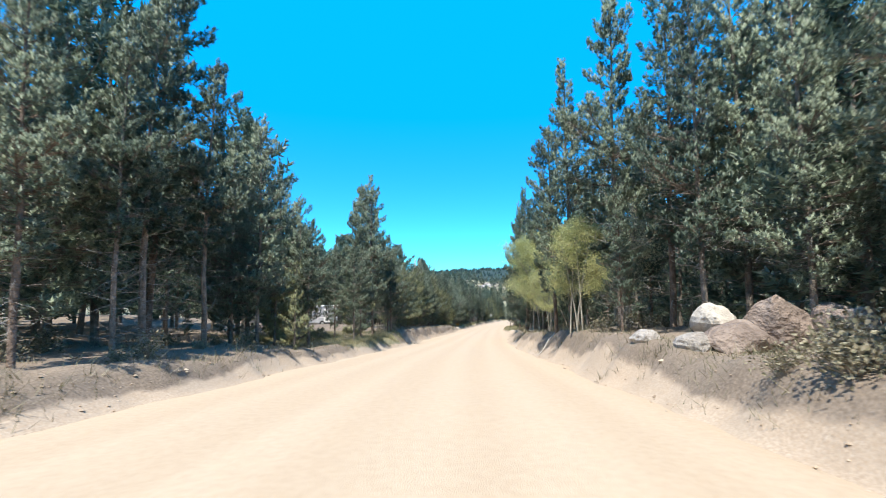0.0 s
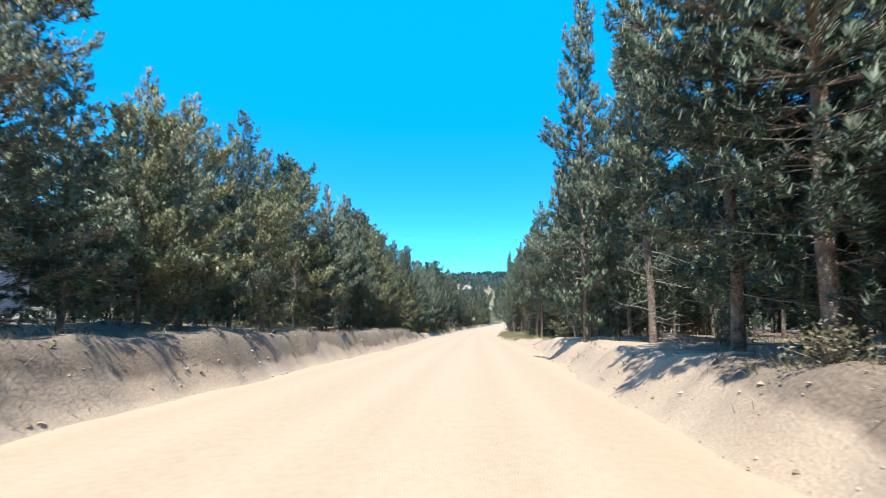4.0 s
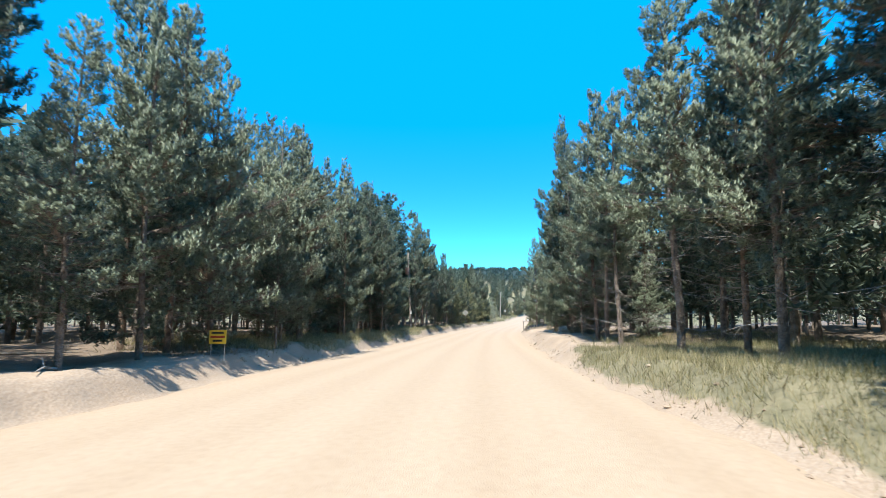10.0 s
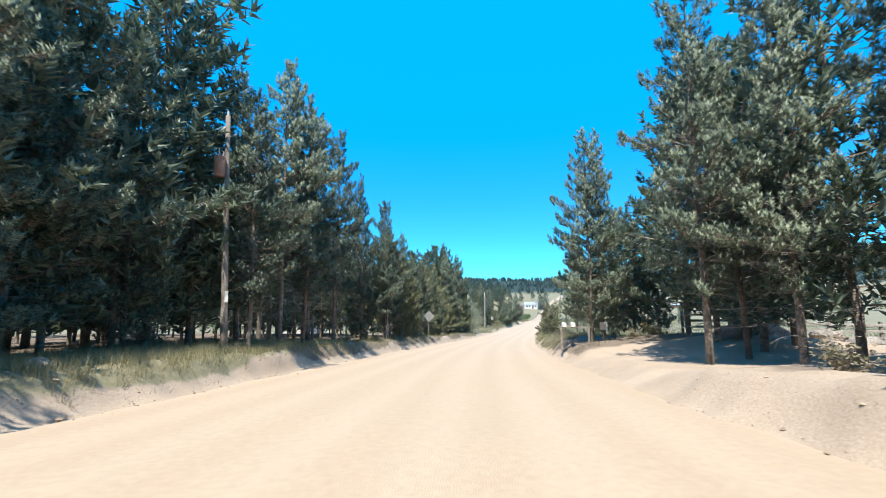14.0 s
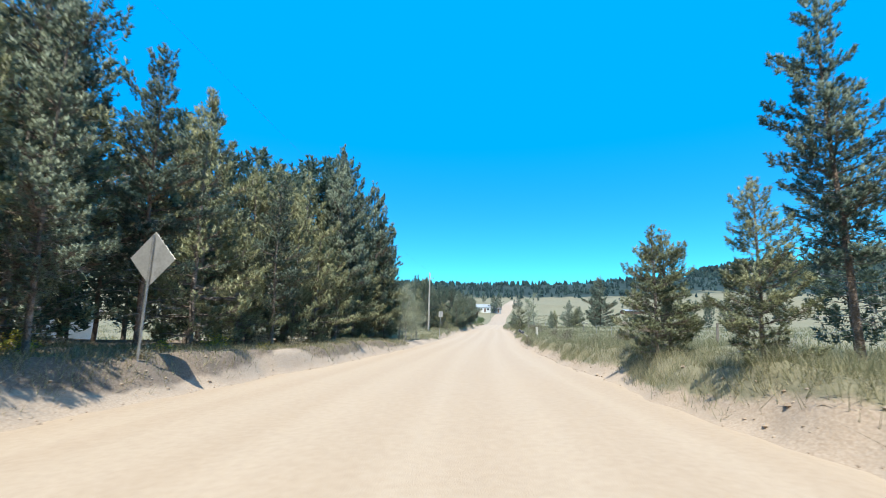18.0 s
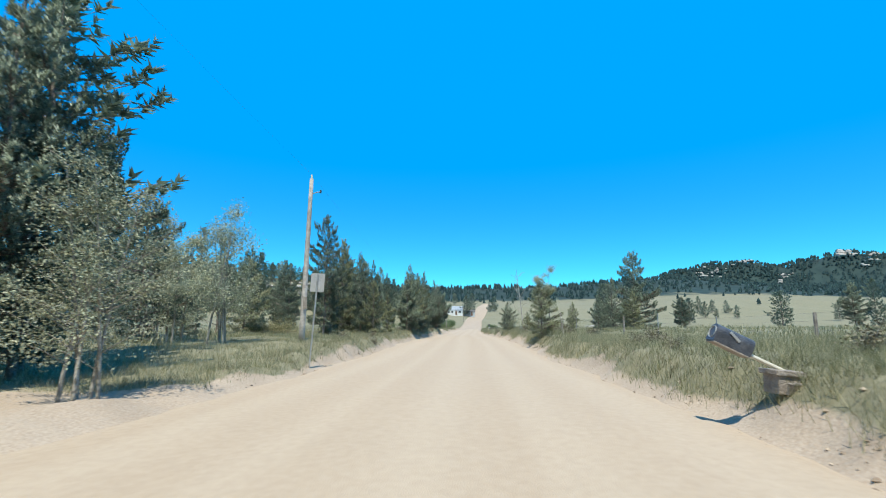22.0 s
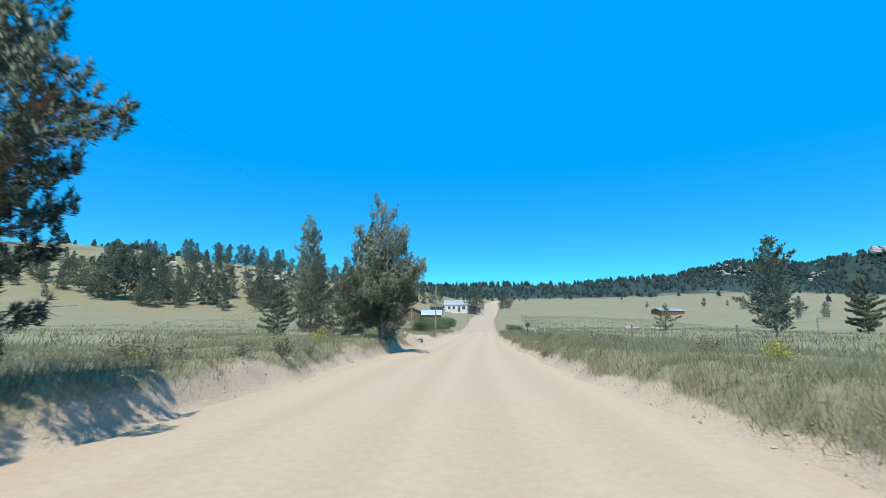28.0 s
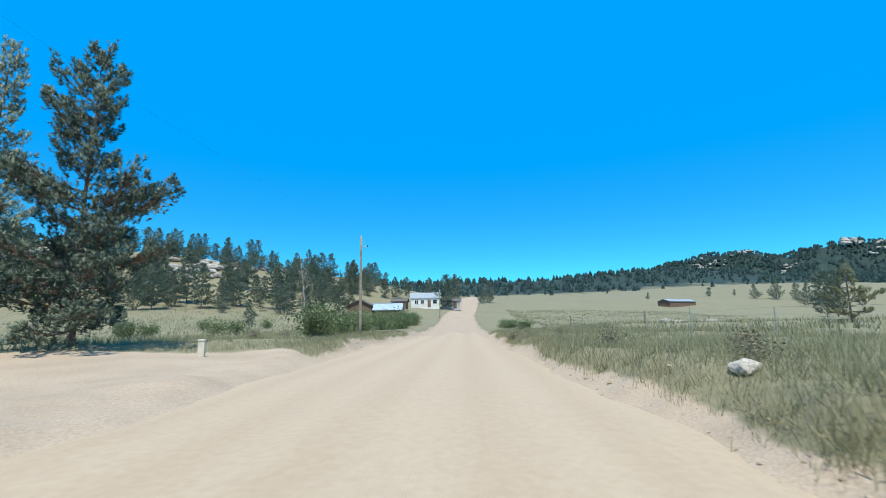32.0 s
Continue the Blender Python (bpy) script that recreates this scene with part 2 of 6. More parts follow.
_WL = table([(-60, 5.0), (0, 5.0), (22, 4.6), (36, 4.45), (52, 4.7), (63, 4.35), (73, 4.1), (92, 5.1), (108, 5.8), (130, 5.8), (150, 6.5), (168, 6.0), (185, 5.0),
             (196, 4.4), (222, 4.2), (245, 4.1), (265, 3.75), (280, 4.2), (300, 3.9), (310, 4.6), (322, 4.7), (340, 3.7)], 4)
_WR = table([(-60, 4.5), (10, 4.5), (34, 3.95), (49, 3.8), (64, 4.9), (84, 4.4), (100, 4.0), (120, 4.35), (137, 5.1), (172, 5.1), (190, 5.1), (220, 4.65), (250, 4.85),
             (275, 4.3), (300, 3.9), (314, 3.4), (340, 3.3)], 4)


def half_left(y):
    return look_up(_WL, y) + 0.22 * wav(y * 0.0, y, 1.6, 1.0) + 0.12 * wav(y * 0.0, y, 0.35, 4.0)


def half_right(y):
    return look_up(_WR, y) + 0.22 * wav(y * 0.0, y, 1.9, 7.0) + 0.12 * wav(y * 0.0, y, 0.4, 2.0)


def bump2(x, y, cx, cy, sx, sy):
    return np.exp(-((x - cx) / sx) ** 2 - ((y - cy) / sy) ** 2)


def smooth01(a):
    a = np.clip(a, 0, 1)
    return a * a * (3 - 2 * a)


# the wooded mountain: bearing, distance, height, breadth
MOUNTAIN = [(37.5, 1120, 54, 55), (41.5, 1120, 67, 50), (45.5, 1130, 95, 50), (49.5, 1140, 84, 50), (53.5, 1160, 73, 50), (57.5, 1180, 82, 55), (61.5, 1200, 49, 60), (66, 1250, 49, 90), (72, 1300, 49, 130), (80, 1300, 49, 200)]


def land(x, y):
    """Height of the ground; x and y are arrays."""
    x, y = np.asarray(x, float), np.asarray(y, float)
    L = x - road_x(y)
    z = road_z(y)
    outl, outr = np.maximum(-L - half_left(y), 0), np.maximum(L - half_right(y), 0)
    rag = 1 + 0.35 * wav(x, y, 0.55, 3.0)
    face = 0.42 + 0.38 * rag + 0.30 * wav(x, y, 3.1, 8.0)
    z = z + look_up(_BL, y) * smooth01(outl / face) * (0.8 + 0.2 * rag) + look_up(_BR, y) * smooth01(outr / (face + 0.35)) * (0.8 + 0.2 * rag)
    lip = np.exp(-((outl + outr - 0.9) / 0.7) ** 2) * (outl + outr > 0)
    z = z + lip * (0.06 * wav(x, y, 0.25, 2.0) + 0.10 * wav(x, y, 0.8, 9.0))
    far = outl + outr
    near = smooth01(far / 2.5)
    z = z + near * (0.10 * wav(x, y, 1.3, 5.0) + 0.16 * wav(x, y, 4.2, 1.5)) + smooth01(far / 25) * 0.5 * wav(x, y, 17, 2.2)
    rise = np.clip((187 - y) / 110, 0, 1)
    z = z + np.minimum(far, 60) * np.where(L < 0, 0.030, 0.015) * rise
    z = z + smooth01(far / 260) * 3.5 * wav(x, y, 90, 0.4) * smooth01((y - 260) / 200)
    z = z + 0.32 * bump2(x, y, 39.9, 296.4, 0.9, 2.0)
    z = z + 0.8 * bump2(x, y, 19.5, 152.5, 5.0, 4.5)
    # hills
    z = z + 7.0 * bump2(x, y, 52, 500, 32, 60) + 18 * bump2(x, y, -60, 480, 75, 80) + 30 * bump2(x, y, -240, 490, 130, 150)
    z = z + 32 * np.exp(-((y - 960 + 0.15 * x) / 150) ** 2) * smooth01((x + 900) / 400) * (0.9 + 0.12 * wav(x, y, 60, 1.0))
    z = z + 10 * smooth01((L - 60) / 250) * smooth01((y - 340) / 200)
    z = z + 7 * bump2(x, y, 8, 452, 34, 28)
    z = z + 12 * bump2(x, y, 440, 870, 200, 110)
    m = 0
    for bear, far_off, high, sx in MOUNTAIN:
        m = m + high * bump2(x, y, 45 + far_off * math.sin(radians(bear)), 294 + far_off * math.cos(radians(bear)), sx, sx * 1.3)
    z = z + m * (0.95 + 0.07 * wav(x, y, 28, 2.0))
    hole = smooth01((np.where(L < 0, half_left(y), half_right(y)) + 0.25 - np.abs(L)) / 0.5)
    return z - 0.10 * hole


def land1(x, y):
    return float(land(np.array([x]), np.array([y]))[0])


def steps(lo, hi, first, grow, biggest):
    """Places from lo to hi whose spacing grows with the distance from lo."""
    out, d = [lo], first
    while out[-1] < hi:
        out.append(out[-1] + d)
        d = min(d * grow, biggest)
    return out


def mesh_from(name, verts, faces):
    me = bpy.data.meshes.new(name)
    me.from_pydata(verts, [], faces)
    me.update()
    return me


def grid_mesh(name, X, Y, Z):
    r, c = X.shape
    me = bpy.data.meshes.new(name)
    me.vertices.add(r * c)
    me.vertices.foreach_set("co", np.stack([X, Y, Z], -1).astype(np.float32).ravel())
    i = np.arange((r - 1) * (c - 1))
    a = (i // (c - 1)) * c + i % (c - 1)
    q = np.stack([a, a + 1, a + c + 1, a + c], -1).astype(np.int32)
    me.loops.add(q.size); me.polygons.add(len(q))
    me.loops.foreach_set("vertex_index", q.ravel())
    me.polygons.foreach_set("loop_start", np.arange(0, q.size, 4, dtype=np.int32))
    me.polygons.foreach_set("use_smooth", np.ones(len(q), bool))
    me.update(calc_edges=True)
    return me


# openings of side tracks beside the road: side, from y, to y, how far they run
TRACKS = [(-1, 99.5, 107, 10), (-1, 204, 215.4, 30), (-1, 297.6, 313, 40), (1, 70.6, 81.7, 22), (1, 140.9, 153.2, 20)]


def sand_cover(x, y):
    L = x - road_x(y)
    o = np.where(L < 0, -L - half_left(y), L - half_right(y))
    wooded = smooth01((195 - y) / 20)
    w = np.where(L < 0, 0.38 - 0.05 * wooded, 0.42 - 0.04 * wooded) + 0.25 * wav(x, y, 1.7, 6.0)
    w = w + np.where((L > 0) & (y > 44.7) & (y < 69.4), 2.4, 0) + np.where((L > 0) & (y > 111.5) & (y < 144.5), 2.2, 0) + np.where((L < 0) & (y > 87.4) & (y < 114.1), 0.5, 0) + np.where((L < 0) & (y > 42) & (y < 80), -0.1, 0) + np.where((L > 0) & (y < 44.7), 0.15, 0) + np.where((L < 0) & (y > 293) & (y < 300), 0.8, 0)
    s = 1 - smooth01(o / np.maximum(w, 0.3) - 0.5)
    for side, a, b, run in TRACKS:
        inside = smooth01((y - a) / 1.5) * smooth01((b - y) / 1.5) * (L * side > 0) * smooth01((run - np.abs(L)) / 4)
        s = np.maximum(s, inside)
    return s * (1 - smooth01((y - 625) / 30))


def field_cover(x, y):
    L = x - road_x(y)
    f = np.where(L > 0, smooth01((y - 163) / 14), smooth01((y - 200) / 12))
    f = np.maximum(f, np.where(L > 0, smooth01((y - 79) / 4) * smooth01((114 - y) / 5) * smooth01((16 - L) / 4), 0))
    f = np.maximum(f, np.where(L < 0, smooth01((y - 111) / 4) * smooth01((153 - y) / 5) * smooth01((12 + L) / 3), 0))
    f = np.maximum(f, np.where(L < 0, smooth01((y - 22) / 3) * smooth01((37 - y) / 3) * smooth01((14 + L) / 3), 0))
    return f


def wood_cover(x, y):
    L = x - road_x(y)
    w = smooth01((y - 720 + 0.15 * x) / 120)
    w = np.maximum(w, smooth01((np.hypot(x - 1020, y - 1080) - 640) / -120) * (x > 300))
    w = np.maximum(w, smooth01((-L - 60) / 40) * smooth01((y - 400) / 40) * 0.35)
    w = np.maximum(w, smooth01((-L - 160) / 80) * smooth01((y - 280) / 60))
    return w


def build_ground():
    ys = sorted(set([round(-v, 3) for v in steps(20, 1500, 1.0, 1.12, 200)] + list(np.arange(-20, 330, 0.3)) + steps(330, 4200, 0.6, 1.03, 120)))
    right = list(np.arange(3.0, 8.5, 0.16)) + steps(8.6, 4200, 0.25, 1.055, 160)
    left = [-v for v in list(np.arange(3.1, 8.5, 0.16)) + steps(8.6, 3000, 0.25, 1.055, 160)]
    ls = np.array(sorted(left + [-1.5, 0.0, 1.5] + right))
    YY, LL = np.meshgrid(np.array(ys), ls, indexing="ij")
    XX = LL + road_x(YY)
    me = grid_mesh("ground", XX, YY, land(XX, YY))
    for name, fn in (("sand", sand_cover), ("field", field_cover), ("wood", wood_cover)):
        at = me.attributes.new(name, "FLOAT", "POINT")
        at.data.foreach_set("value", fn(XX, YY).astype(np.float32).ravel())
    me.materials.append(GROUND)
    tagged(new("ground", me), "rolling ground of sand, needle litter and dry grass", "ground", kind="structure")
    ys = np.array(list(np.arange(-60, 330, 0.5)) + steps(330, 640, 0.6, 1.02, 6))
    t = np.linspace(-1, 1, 41)
    YY, TT = np.meshgrid(ys, t, indexing="ij")
    narrow = 1 - 0.32 * smooth01((YY - 305) / 60)
    LL = np.where(TT < 0, TT * half_left(YY), TT * half_right(YY)) * narrow
    XX = LL + road_x(YY)
    ruts = 0.018 * np.cos(LL * 2.1 + 0.4) * (np.abs(LL) < 4)
    ZZ = road_z(YY) + 0.05 * (1 - (LL / 4.9) ** 2) - 0.06 * smooth01((np.abs(TT) - 0.93) / 0.07) + ruts + 0.012 * wav(XX, YY, 0.8, 1.0)
    me = grid_mesh("road", XX, YY, ZZ)
    me.materials.append(ROAD)
    me.attributes.new("lateral", "FLOAT", "POINT").data.foreach_set("value", LL.astype(np.float32).ravel())
    tagged(new("road", me), "wide unpaved road of pale packed gravel and sand", "dirt road", kind="structure")


build_ground()


# ---- mesh makers ----
class Soup:
    """Collects triangles and tubes for one mesh."""

    def __init__(self):
        self.v, self.f, self.n, self.nv = [], [], 0, []

    def tris(self, pts):
        pts = np.asarray(pts, float).reshape(-1, 3)
        self.v.append(pts)
        self.f.append(np.arange(len(pts)).reshape(-1, 3) + self.n)
        self.n += len(pts)

    def add(self, verts, faces):
        self.v.append(np.asarray(verts, float))
        self.f.append(np.asarray(faces) + self.n)
        self.n += len(verts)

    def tube(self, path, radii, sides=7, cap=False):
        path = np.asarray(path, float)
        rings = []
        for i, p in enumerate(path):
            d = path[min(i + 1, len(path) - 1)] - path[max(i - 1, 0)]
            d = d / (np.linalg.norm(d) + 1e-9)
            u = np.cross(d, (0.31, 0.9, 0.2)); u /= np.linalg.norm(u)
            w = np.cross(d, u)
            a = np.arange(sides) / sides * 2 * np.pi
            rings.append(p + radii[i] * (np.cos(a)[:, None] * u + np.sin(a)[:, None] * w))
        f = []
        for i in range(len(path) - 1):
            for k in range(sides):
                a, b = i * sides + k, i * sides + (k + 1) % sides
                f += [(a, b, b + sides), (a, b + sides, a + sides)]
        if cap:
            last = (len(path) - 1) * sides
            for k in range(1, sides - 1):
                f += [(0, k + 1, k), (last, last + k, last + k + 1)]
        self.add(np.concatenate(rings), f)

    def mesh(self, name, material, smooth=False):
        me = bpy.data.meshes.new(name)
        v, f = np.concatenate(self.v).astype(np.float32), np.concatenate(self.f).astype(np.int32)
        me.vertices.add(len(v)); me.vertices.foreach_set("co", v.ravel())
        me.loops.add(f.size); me.polygons.add(len(f))
        me.loops.foreach_set("vertex_index", f.ravel())
        me.polygons.foreach_set("loop_start", np.arange(0, f.size, 3, dtype=np.int32))
        me.polygons.foreach_set("use_smooth", np.full(len(f), smooth))
        me.update(calc_edges=True)
        if self.nv:
            me.polygons.foreach_set("use_smooth", np.ones(len(f), bool))
            me.normals_split_custom_set_from_vertices(np.concatenate(self.nv).tolist())
        me.materials.append(material)
        return me


def unit(v):
    return v / (np.linalg.norm(v, axis=-1, keepdims=True) + 1e-9)


def thing(name, x, y, label, category, group="", turn=0.0, z=None, kind=""):
    """An Empty at a thing's base, standing on the ground."""
    ob = new(name)
    ob.matrix_world = Matrix.LocRotScale((x, y, land1(x, y) if z is None else z), Euler((0, 0, turn)), None)
    return tagged(ob, label, category, group, kind)


def part(name, shape, material, parent, label="", smooth=False):
    """One mesh object under a thing or a part; shape is a bmesh, a Soup or a mesh."""
    if isinstance(shape, Soup):
        me = shape.mesh(name, material, smooth)
    elif isinstance(shape, bmesh.types.BMesh):
        me = bpy.data.meshes.new(name)
        shape.to_mesh(me)
        shape.free()
        me.materials.append(material)
        if smooth:
            me.polygons.foreach_set("use_smooth", np.ones(len(me.polygons), bool))
    else:
        me = shape
    ob = new(name, me)
    ob.parent = parent
    if label:
        ob["label"] = label
    return ob


def box(sx, sy, sz, at=(0, 0, 0), bevel=0.01, turn=(0, 0, 0)):
    """A bevelled box whose middle lies at the given place."""
    bm = bmesh.new()
    bmesh.ops.create_cube(bm, size=1.0)
    bmesh.ops.scale(bm, vec=(sx, sy, sz), verts=bm.verts)
    if bevel:
        bmesh.ops.bevel(bm, geom=bm.edges[:], offset=bevel, segments=2, affect="EDGES", profile=0.6)
    bmesh.ops.transform(bm, matrix=Matrix.LocRotScale(at, Euler([radians(a) for a in turn]), None), verts=bm.verts)
    return bm


def rod(path, r0, r1=None, sides=10):
    s = Soup()
    n = len(path)
    r1 = r0 if r1 is None else r1
    s.tube(path, [r0 + (r1 - r0) * i / (n - 1) for i in range(n)], sides, cap=True)
    return s


def prism(outline, depth, at=(0, 0, 0), turn=(0, 0, 0), bevel=0.0):
    """A plate: an outline in x and z, given a thickness along y."""
    bm = bmesh.new()
    vs = [bm.verts.new((x, -depth / 2, z)) for x, z in outline]
    f = bm.faces.new(vs)
    r = bmesh.ops.extrude_face_region(bm, geom=[f])
    bmesh.ops.translate(bm, vec=(0, depth, 0), verts=[v for v in r["geom"] if isinstance(v, bmesh.types.BMVert)])
    bmesh.ops.recalc_face_normals(bm, faces=bm.faces)
    if bevel:
        bmesh.ops.bevel(bm, geom=bm.edges[:], offset=bevel, segments=1, affect="EDGES")
    bmesh.ops.transform(bm, matrix=Matrix.LocRotScale(at, Euler([radians(a) for a in turn]), None), verts=bm.verts)
    return bm


# ---- more materials ----
BARK2 = mat("ponderosa_bark", [(0.09, 0.068, 0.055), (0.20, 0.148, 0.112), (0.33, 0.245, 0.19)], 4, 0.95, 0.9, 16)
NEEDLE2 = mat("olive_needles", [(0.145, 0.165, 0.085), (0.260, 0.280, 0.145), (0.385, 0.395, 0.215)], 0.5, 0.5, 0, 1, 0.3, 0, 0.35, 0.3, 0.30)
# the teal base colour of the far conifers carries the blue of distance haze
FAR_HAZED = mat("hazed_far_needles", [(0.012, 0.034, 0.036), (0.024, 0.054, 0.053), (0.044, 0.080, 0.070)], 0.05, 1.0, 0, 1, 0.3, 0, 0.6, 0.2)
RUSTY = mat("dead_needles", [(0.16, 0.085, 0.05), (0.24, 0.14, 0.085), (0.32, 0.21, 0.14)], 0.6, 0.8, 0, 1, 0.3, 0, 0.5, 0.0, 0.15)
ASPENBARK = mat("aspen_bark", [(0.16, 0.145, 0.115), (0.29, 0.27, 0.22), (0.44, 0.42, 0.36)], 3, 0.8, 0.3, 14)
ASPEN_Y = mat("yellowing_leaves", [(0.30, 0.33, 0.13), (0.48, 0.50, 0.22), (0.64, 0.62, 0.32)], 0.6, 0.6, 0, 1, 0.3, 0, 0.7, 0.25, 0.5)
ASPEN_G = mat("silvery_leaves", [(0.20, 0.22, 0.14), (0.34, 0.36, 0.23), (0.50, 0.51, 0.35)], 0.6, 0.6, 0, 1, 0.3, 0, 0.7, 0.25, 0.3)
SHRUB_G = mat("willow_leaves", [(0.085, 0.125, 0.048), (0.145, 0.195, 0.082), (0.22, 0.27, 0.12)], 0.6, 0.6, 0, 1, 0.3, 0, 0.6, 0.3, 0.3)
SNAG = mat("bleached_wood", [(0.26, 0.23, 0.20), (0.42, 0.385, 0.34), (0.56, 0.52, 0.47)], 4, 0.85, 0.4, 20)
DEADWOOD = mat("grey_dead_twigs", [(0.17, 0.155, 0.14), (0.29, 0.27, 0.245), (0.42, 0.39, 0.36)], 4, 0.9, 0.3, 20)
GREYWOOD = mat("weathered_wood", [(0.16, 0.135, 0.11), (0.27, 0.235, 0.195), (0.37, 0.33, 0.28)], 6, 0.85, 0.5, 24)
POLEWOOD = mat("pole_wood", [(0.18, 0.150, 0.120), (0.29, 0.245, 0.200), (0.40, 0.345, 0.29)], 3, 0.85, 0.5, 22)
ALU = mat("dull_aluminium", [(0.42, 0.42, 0.40), (0.55, 0.55, 0.53), (0.64, 0.64, 0.62)], 2, 0.45, 0.05, 20, 0.4, 0.55)
STEEL = mat("galvanised_steel", [(0.28, 0.28, 0.27), (0.42, 0.42, 0.40), (0.52, 0.52, 0.50)], 6, 0.5, 0.1, 30, 0.4, 0.6)
RUST = mat("rusty_tank", [(0.30, 0.13, 0.075), (0.42, 0.21, 0.13), (0.50, 0.30, 0.21)], 4, 0.8, 0.2, 20)
BLACKMETAL = mat("dark_mailbox_paint", [(0.040, 0.043, 0.052), (0.075, 0.08, 0.092), (0.14, 0.145, 0.16)], 8, 0.45, 0.1, 30, 0.4, 0.2)
YELLOW = mat("yellow_paint", [(0.72, 0.45, 0.03), (0.80, 0.54, 0.05), (0.85, 0.60, 0.08)], 5, 0.5)
RED = mat("red_paint", [(0.35, 0.03, 0.02), (0.45, 0.05, 0.03)], 5, 0.5)
DARKINK = mat("dark_ink", [(0.02, 0.02, 0.02), (0.04, 0.04, 0.04)], 5, 0.6)
WHITE = mat("white_paint", [(0.66, 0.65, 0.61), (0.76, 0.75, 0.72), (0.82, 0.81, 0.79)], 1.2, 0.6, 0.1, 14)
CREAM = mat("tan_plastic", [(0.50, 0.46, 0.36), (0.60, 0.56, 0.45), (0.66, 0.62, 0.52)], 4, 0.5)
SIDING = mat("grey_siding", [(0.34, 0.35, 0.36), (0.44, 0.45, 0.46), (0.52, 0.53, 0.54)], 1.3, 0.6, 0.1, 14)
REDWOOD = mat("red_brown_boards", [(0.17, 0.055, 0.035), (0.26, 0.09, 0.055), (0.32, 0.13, 0.085)], 4, 0.8, 0.3, 20)
BROWN = mat("brown_boards", [(0.10, 0.06, 0.04), (0.17, 0.105, 0.07), (0.24, 0.155, 0.11)], 4, 0.85, 0.3, 20)
TIN = mat("blue_grey_tin", [(0.36, 0.46, 0.56), (0.46, 0.56, 0.66), (0.54, 0.64, 0.73)], 1.5, 0.4, 0.05, 12, 0.4, 0.3)
SHINGLE = mat("dark_shingles", [(0.07, 0.065, 0.06), (0.12, 0.11, 0.10), (0.17, 0.16, 0.15)], 5, 0.9, 0.4, 24)
GLASS = mat("dark_window_glass", [(0.015, 0.018, 0.022), (0.03, 0.034, 0.04)], 2, 0.08)
ROCK = mat("granite", [(0.22, 0.195, 0.17), (0.37, 0.335, 0.295), (0.52, 0.485, 0.44)], 1.2, 0.9, 0.8, 9)
CLOD = mat("sandy_clods", [(0.26, 0.20, 0.145), (0.36, 0.285, 0.21), (0.46, 0.375, 0.285)], 3.0, 0.95, 0.4, 20, 0.35, 0, 0.5)
PALEROCK = mat("pale_rock", [(0.36, 0.32, 0.265), (0.48, 0.435, 0.37), (0.60, 0.55, 0.48)], 2.0, 0.9, 0.5, 9)
ROCKB = mat("brown_rock", [(0.14, 0.105, 0.085), (0.24, 0.185, 0.15), (0.36, 0.29, 0.24)], 1.6, 0.92, 0.9, 9)
GRASS = mat("dry_green_grass", [(0.178, 0.184, 0.091), (0.283, 0.274, 0.144), (0.418, 0.387, 0.239)], 0.22, 0.7, 0, 1, 0.25, 0, 0.75, 0, 0.3)
STRAW = mat("straw_grass", [(0.19, 0.19, 0.085), (0.31, 0.285, 0.145), (0.46, 0.41, 0.24)], 0.3, 0.7, 0, 1, 0.25, 0, 0.7, 0, 0.3)
WEED = mat("dusty_weeds", [(0.11, 0.105, 0.06), (0.20, 0.185, 0.11), (0.33, 0.29, 0.20)], 0.5, 0.8, 0, 1, 0.25, 0, 0.7, 0, 0.2)
BLOOM = mat("yellow_bloom", [(0.26, 0.26, 0.05), (0.46, 0.41, 0.06), (0.62, 0.52, 0.08)], 0.8, 0.7, 0, 1, 0.3, 0, 0.7, 0, 0.25)
WIRE = mat("cable", [(0.05, 0.05, 0.05), (0.09, 0.09, 0.09)], 3, 0.6)


# ---- trees ----
def brushes(soup, rng, c, a, face, k, span, reach, width):
    """Rounded shoots: needles set round each upturned twig, pointing out and forward; 'face' is the outward side of the bough."""
    n = len(c)
    a = np.repeat(unit(a), k, 0)
    size = np.repeat(rng.uniform(0.65, 1.3, (n, 1)), k, 0)
    rad = unit(np.cross(a, rng.normal(0, 1, (n * k, 3))))
    t = rng.uniform(0, 1, (n * k, 1)) ** 0.8
    s = np.repeat(c, k, 0) + a * (t - 0.5) * span * size
    d = unit(a * (0.25 + 0.85 * t * rng.uniform(0.6, 1.3, (n * k, 1))) + rad * (1.1 - 0.35 * t))
    side = unit(np.cross(d, rng.normal(0, 1, (n * k, 3))))
    w = width * rng.uniform(0.7, 1.3, (n * k, 1)) * size
    ln = reach * rng.uniform(0.75, 1.15, (n * k, 1)) * size
    nrm = unit(rad * 0.85 + a * (1.7 * t - 0.55) + np.repeat(unit(face), k, 0) * 0.35)
    flip = np.sign((np.cross(side, d) * nrm).sum(1, keepdims=True) + 1e-9)
    side = side * flip
    soup.tris(np.stack([s - side * w, s + side * w, s + d * ln], 1))
    soup.nv.append(np.repeat(nrm, 3, 0))


